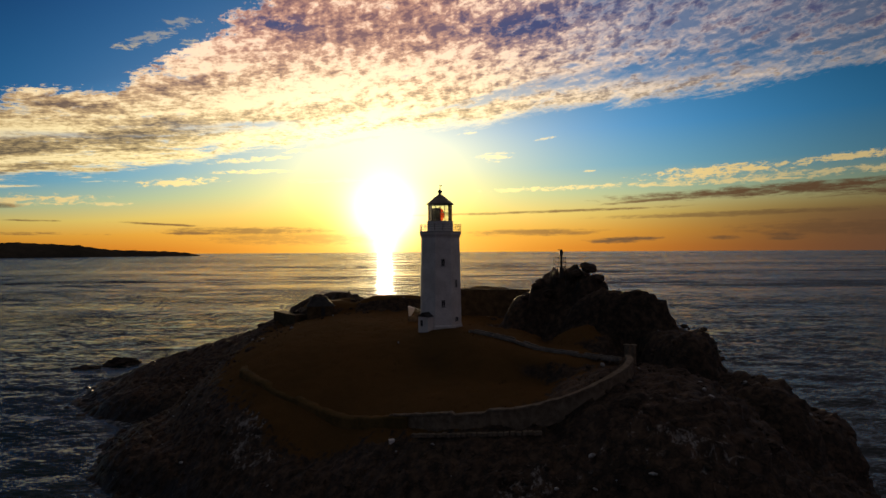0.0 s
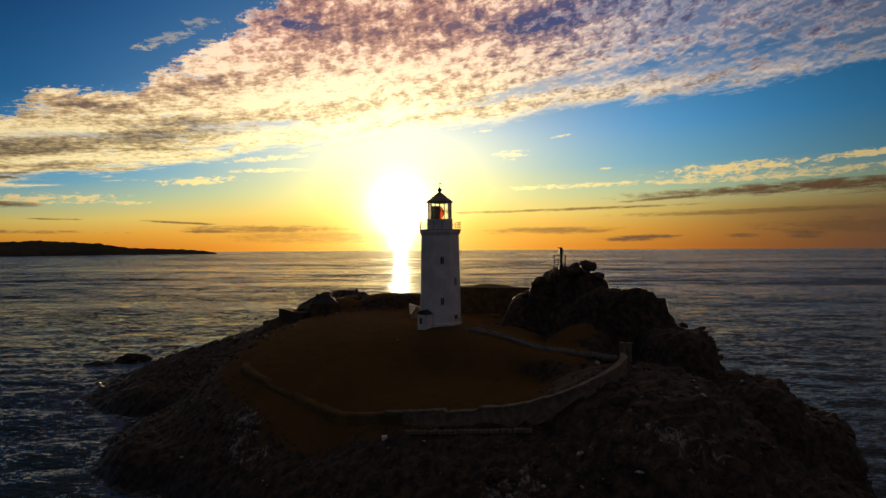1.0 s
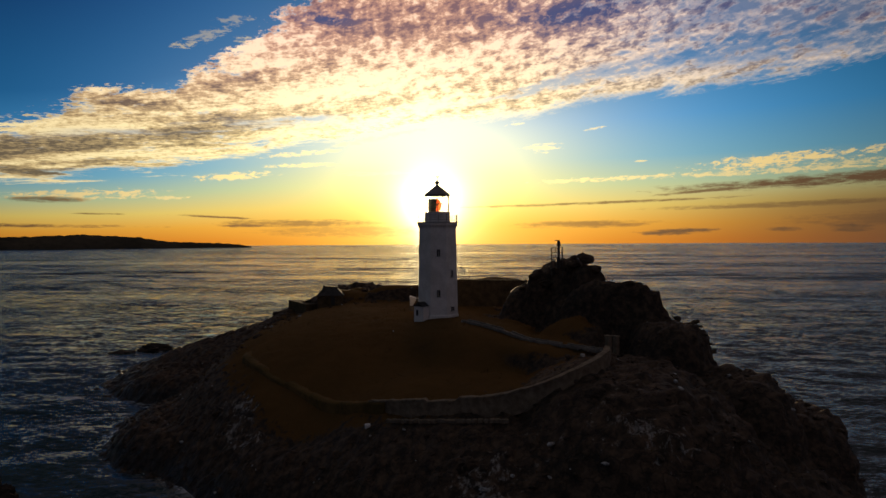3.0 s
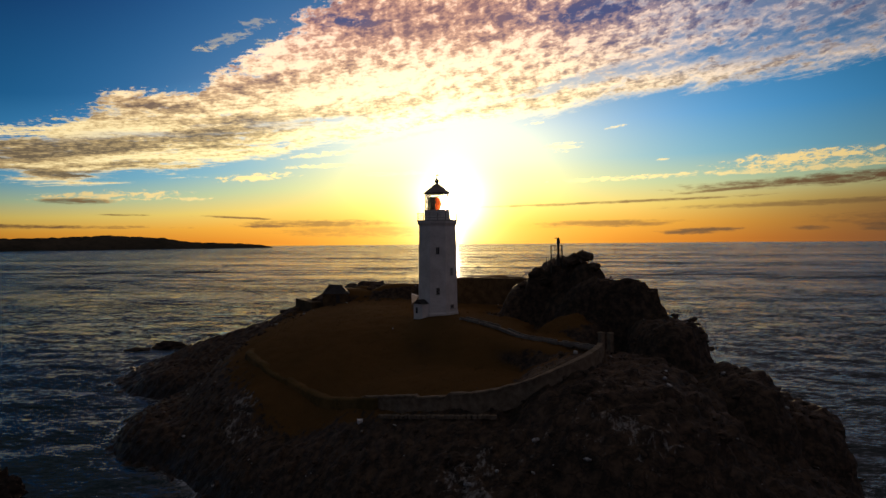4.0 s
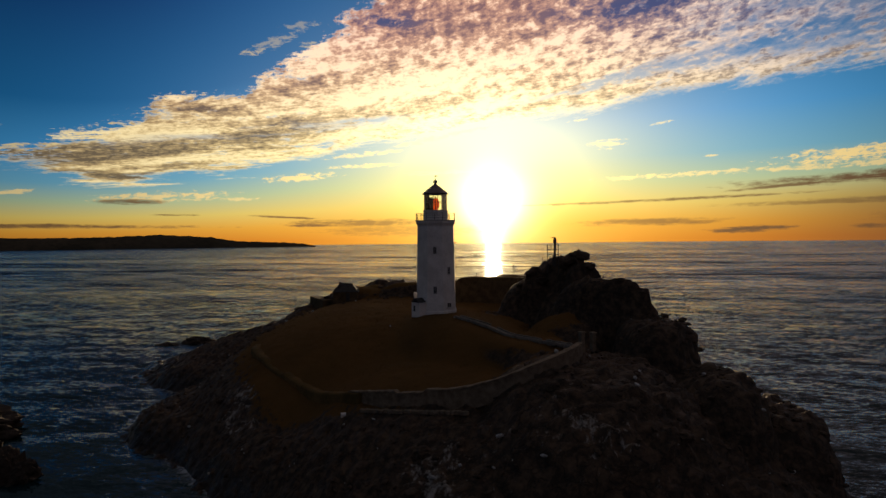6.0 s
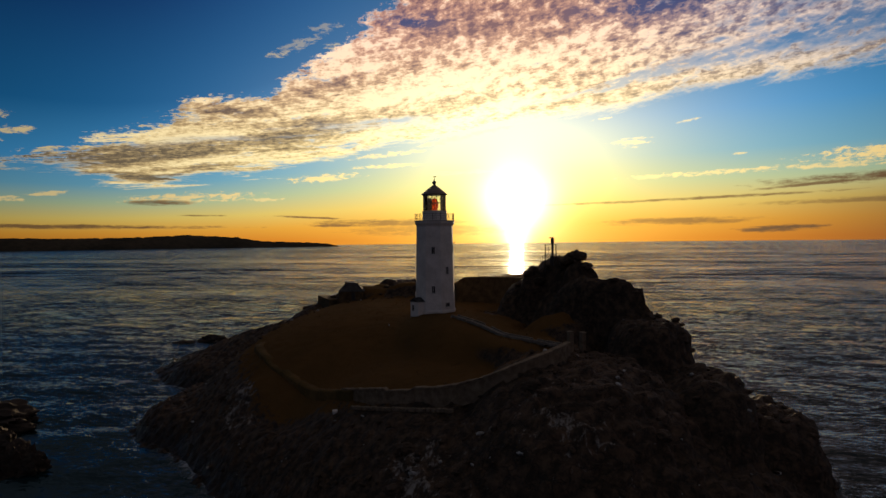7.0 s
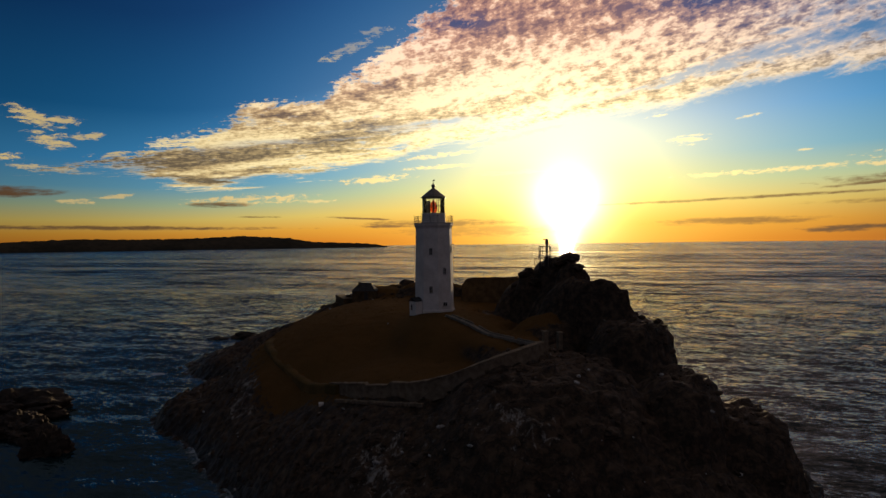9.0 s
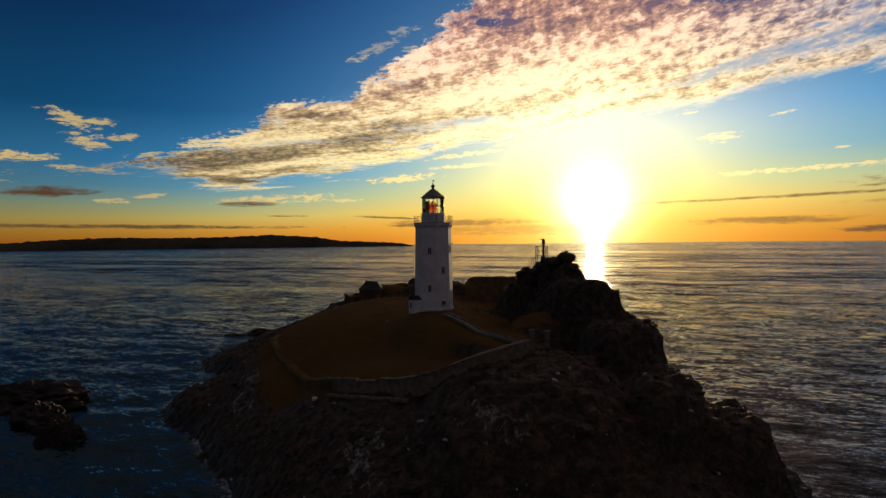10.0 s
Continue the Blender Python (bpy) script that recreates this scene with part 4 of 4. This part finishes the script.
def build_beacon():
    base = thing("beacon_frame", (22.4, -0.2, 32.2), "dark metal beacon platform with handrails on the crag", "beacon")
    part("cabinet", boxed((0.7, 0.8, 2.0), pose(0.25, 0, -0.1), 0.04), IRON, base)
    part("deck", boxed((2.2, 1.8, 0.12), pose(0, 0, 1.05), 0.02), IRON, base)
    for x, y in ((-1, -0.8), (1, -0.8), (1, 0.8), (-1, 0.8)):
        part("leg", bar(bmesh.new(), (x, y, -2.4), (x, y, 2.9), 0.075), IRON, base)
    for x in (-0.35, 0.35):
        part("post", bar(bmesh.new(), (x, -0.8, 1.05), (x, -0.8, 2.8), 0.05), IRON, base)
    for a, b in (((-1, -0.8, -1.2), (1, -0.8, 0.9)), ((1, 0.8, -1.2), (-1, 0.8, 0.9))):
        part("brace", bar(bmesh.new(), a, b, 0.05), IRON, base)
    for z in (1.9, 2.8):
        bm = bmesh.new()
        for a, b in (((-1, -0.8), (1, -0.8)), ((1, -0.8), (1, 0.8)), ((1, 0.8), (-1, 0.8)), ((-1, 0.8), (-1, -0.8))):
            bar(bm, (*a, z), (*b, z), 0.06)
        part("handrail", bm, IRON, base)
    mast = part("mast", bar(bmesh.new(), (0.35, 0, 0.9), (0.35, 0, 4.1), 0.22, 8), IRON, base)
    bm = bmesh.new()
    bmesh.ops.create_cone(bm, cap_ends=True, segments=10, radius1=0.38, radius2=0.30, depth=0.8, matrix=pose(0.35, 0, 3.55))
    part("lantern", bm, IRON, mast, "dark lantern drum")
    part("arm", boxed((0.9, 0.16, 0.16), pose(0.1, 0, 4.15)), IRON, mast)
    part("lower_rail", bar(bmesh.new(), (-1.9, -0.6, 0.6), (-1.0, -0.6, 0.6), 0.04), IRON, base)
    for x in (-1.9, -1.45):
        part("post", bar(bmesh.new(), (x, -0.6, -0.9), (x, -0.6, 0.65), 0.05), IRON, base)


# ---------------------------------------------------------------- rocks
def rock_mesh(seed, sub=3, flat=0.75, sharp=0.35):
    bm = bmesh.new()
    bmesh.ops.create_icosphere(bm, subdivisions=sub, radius=1.0)
    o = Vector((seed * 7.3, seed * 1.7, seed * 3.1))
    for v in bm.verts:
        p = v.co.copy()
        d, _ = noise.voronoi(p * 1.3 + o)
        k = 1.0 + sharp * (d[1] - d[0] - 0.35) + 0.30 * noise.fractal(p * 1.6 + o, 1.0, 2.0, 4)
        v.co = Vector((p.x * k * 1.15, p.y * k, p.z * k * flat))
    return bm


def build_boulders():
    meshes = [rock_mesh(i + 1) for i in range(5)]
    kinds = []
    for bm in meshes:
        me = bpy.data.meshes.new("boulder")
        bm.to_mesh(me)
        bm.free()
        me.materials.append(BOULDER)
        kinds.append(me)
    # on the crag: the overhanging block, the knobs beside the beacon, and along the ridges
    spots = [(27.5, -1.8, 1.6, 0.75, 33.0), (25.2, -1.3, 1.3, 0.7, 32.0), (18.2, 0.2, 1.0, 0.9, None), (16.2, 1.5, 0.8, 0.8, None),
             (20.3, -0.5, 1.2, 0.9, None), (28.6, -3.6, 1.3, 0.8, None), (33.4, -10.5, 0.6, 0.7, None), (36.4, -13.6, 0.6, 0.7, None),
             (39.5, -15.5, 0.6, 0.7, None), (41.8, -17.0, 0.6, 0.8, None), (43.6, -19.0, 0.6, 0.7, None), (45.5, -28, 0.6, 0.7, None),
             (48.5, -29.5, 0.6, 0.7, None), (52.5, -31, 0.6, 0.7, None), (55.5, -31.0, 0.6, 0.8, None), (-22.0, 36.0, 0.9, 0.7, None),
             (-16.5, 35.5, 0.9, 0.7, None), (-36.0, 33.0, 1.6, 0.8, None), (-40.5, 37.0, 1.5, 0.8, None)]
    rng = random.Random(5)
    while len(spots) < 64:
        x, y = rng.uniform(-70, 56), rng.uniform(-60, 40)
        h = land_at(x, y)
        if h < 1.0 or math.hypot(x + 3, y + 10) < 32:
            continue
        spots.append((x, y, rng.uniform(0.5, 1.5), rng.uniform(0.6, 0.9), None))
    for i, (x, y, s, f, z) in enumerate(spots):
        ob = new("boulder", kinds[i % 5])
        ob.matrix_world = Matrix.LocRotScale((x, y, (land_at(x, y) - 0.25 * s) if z is None else z),
                                             Euler((rng.uniform(-0.3, 0.3), rng.uniform(-0.3, 0.3), rng.uniform(0, 6.28))), (s, s, s * f))
        tagged(ob, "dark weathered granite boulder on the island", "boulder", "boulders on the island")


def sea_rock(x, y, rx, ry, top, turn, seed, label):
    bm = rock_mesh(seed, 5, 1.0, 0.5)
    for v in bm.verts:
        p = v.co
        d = 0.22 * noise.ridged_multi_fractal(Vector((p.x * 2.4 + seed, p.y * 2.4, p.z * 2)), 1.0, 2.0, 5, 1.0, 2.0) - 0.25
        n = p.normalized()
        v.co = Vector((p.x * rx, p.y * ry, p.z * top)) + Vector((n.x * rx, n.y * ry, n.z * top)) * d
    ob = mesh_object("sea_rock", bm, ROCK)
    ob.matrix_world = pose(x, y, -0.4, 0, 0, turn)
    return tagged(ob, label, "rock", "rocks in the sea")


def build_loose_stones():
    """Broken stone and scree on the open slopes, too many to count."""
    rng = random.Random(9)
    base = rock_mesh(3, 1)
    vs = [v.co.copy() for v in base.verts]
    fs = [[v.index for v in f.verts] for f in base.faces]
    base.free()
    for name, mat, count, small, large, label in (("scree", BOULDER, 1500, 0.12, 0.55, "dark broken stones scattered over the rocky slopes"),
                                                  ("pale_scree", PALE, 130, 0.10, 0.42, "pale broken stones lying among dark rock")):
        verts, faces = [], []
        n = 0
        while n < count:
            x, y = rng.uniform(-66, 60), rng.uniform(-64, 30)
            h = land_at(x, y)
            inside = math.hypot((x + 3) / 34, (y + 5) / 32) < 1
            if h < 0.6 or inside:
                continue
            s = small + (large - small) * rng.random() ** 2.5
            m = Matrix.LocRotScale((x, y, h + 0.1 * s), Euler((rng.uniform(-0.5, 0.5), rng.uniform(-0.5, 0.5), rng.uniform(0, 6.28))), (s, s * rng.uniform(0.6, 1), s * rng.uniform(0.5, 0.9)))
            k = len(verts)
            verts += [tuple(m @ v) for v in vs]
            faces += [[i + k for i in f] for f in fs]
            n += 1
        me = bpy.data.meshes.new(name)
        me.from_pydata(verts, [], faces)
        me.materials.append(mat)
        tagged(new(name, me), label, "stones", kind="stuff")


def build_tussocks():
    """Clumps of rough grass over the turf."""
    rng = random.Random(3)
    verts, faces = [], []
    n = 0
    while n < 3600:
        x, y = rng.gauss(-4, 24), rng.gauss(-6, 22)
        h = land_at(x, y)
        if h < 9 or math.hypot(x, y) < 5.5:
            continue
        if noise.noise(Vector((x * 0.14, y * 0.14, 2))) < rng.uniform(-0.5, 0.5):
            continue
        s = rng.uniform(0.06, 0.15)
        for _ in range(4):
            a = rng.uniform(0, 6.28)
            dx, dy = math.cos(a) * s, math.sin(a) * s
            lx, ly = rng.uniform(-s, s), rng.uniform(-s, s)
            k = len(verts)
            verts += [(x - dx * 0.5, y - dy * 0.5, h - 0.1), (x + dx * 0.5, y + dy * 0.5, h - 0.1), (x + lx, y + ly, h + s * rng.uniform(0.6, 1.2))]
            faces.append((k, k + 1, k + 2))
        n += 1
    me = bpy.data.meshes.new("tussocks")
    me.from_pydata(verts, [], faces)
    me.materials.append(GRASS)
    tagged(new("grass_tussocks", me), "dark rough grass tussocks over the island turf", "grass", kind="stuff")


# ---------------------------------------------------------------- small things
def build_small_things():
    x, y = -6.2, -35.2
    b = thing("storage_box", (x, y, land_at(x, y)), "small white box lying on the slope below the wall", "box")
    part("body", boxed((0.66, 0.42, 0.46), pose(0, 0, 0.18, 8, 0, 25), 0.03), WHITE, b)
    part("lid", boxed((0.72, 0.48, 0.07), pose(-0.02, 0.03, 0.44, 8, 0, 25), 0.02), WHITE, b)
    x, y = -6.0, 9.5
    shed = thing("equipment_shed", (x, y, land_at(x, y)), "small white-fronted shed with a dark lean-to roof behind the tower", "shed")
    bm = bmesh.new()
    v = [bm.verts.new(p) for p in ((-0.55, -0.5, 1.0), (-0.1, -0.5, 1.0), (-0.1, 0.7, 1.0), (-0.55, 0.7, 1.0),
                                   (-0.7, -0.45, 3.0), (0.75, -0.45, 2.5), (0.75, 0.7, 2.6), (-0.7, 0.7, 3.1))]
    for f in ((0, 1, 5, 4), (1, 2, 6, 5), (2, 3, 7, 6), (3, 0, 4, 7), (4, 5, 6, 7), (3, 2, 1, 0)):
        bm.faces.new([v[i] for i in f])
    part("front_wall", bm, WHITE, shed)
    part("plinth", boxed((1.3, 1.3, 1.5), pose(-0.05, 0.1, 0.3), 0.03), WALLSTONE, shed)
    part("side_wall", boxed((1.5, 1.8, 2.4), pose(1.3, 0.6, 0.8), 0.03), WALLSTONE, shed)
    part("roof", boxed((1.9, 2.2, 0.1), pose(1.45, 0.6, 2.2, 0, 22, 0), 0.02), SLATE, shed)
    for x, y, r in ((16.4, -47.2, 0.5), (21.3, -51.9, 0.42), (9.2, -49.7, 0.5), (5.0, -8.5, 0.32), (-7.5, -6.5, 0.3), ):
        bm = rock_mesh(int(r * 40), 2)
        ob = mesh_object("pale_rock", bm, PALE)
        ob.matrix_world = Matrix.LocRotScale((x, y, land_at(x, y) + 0.2 * r), Euler((0.2, 0.1, x)), (r * 1.0, r * 0.6, r * 0.6))
        tagged(ob, "pale lichen-covered stone on the dark slope", "rock", "pale rocks on the slope")
    boat = thing("small_boat", (-26.5, 655.0, 0.0), "small dark boat far out on the sea", "boat")
    bm = bmesh.new()
    rings = []
    for t in range(9):
        u = t / 8
        w = max(0.05, 1.15 * (1 - u ** 3))
        x = -3.2 + 6.4 * u
        rings.append([bm.verts.new((x, sy * w * k, zz + 0.25 * u * u * (zz > 0))) for sy, k, zz in ((-1, 1, 0.75), (-1, 0.7, -0.1), (1, 0.7, -0.1), (1, 1, 0.75))])
    for a, b in zip(rings, rings[1:]):
        for i in range(4):
            bm.faces.new((a[i], b[i], b[(i + 1) % 4], a[(i + 1) % 4]))
    bm.faces.new(rings[0])
    bm.faces.new(rings[-1][::-1])
    part("hull", bm, IRON, boat)
    part("cabin", boxed((1.6, 1.4, 1.5), pose(-0.9, 0, 1.3), 0.08), IRON, boat)
    part("mast", bar(bmesh.new(), (-0.6, 0, 1.9), (-0.6, 0, 3.4), 0.05), IRON, boat)


build_yard_wall()
build_ledge()
build_compound_wall()
build_gate()
build_path()
build_hut()
build_beacon()
build_boulders()
sea_rock(-91, -20, 13, 7.5, 4.6, 12, 3, "long low dark rock awash in the sea")
sea_rock(-59.8, -36.5, 3.7, 3.5, 4.4, 30, 8, "dark blocky rock standing in the sea")
sea_rock(-75.5, -29.5, 7, 5, 4.2, -20, 6, "low dark rock awash in the sea")
sea_rock(-103.5, 78, 5, 4, 2.6, 0, 4, "small dark rock off the island shore")
sea_rock(-111, 72, 4, 3, 1.2, 0, 5, "small dark rock off the island shore")
build_small_things()
build_loose_stones()
build_tussocks()
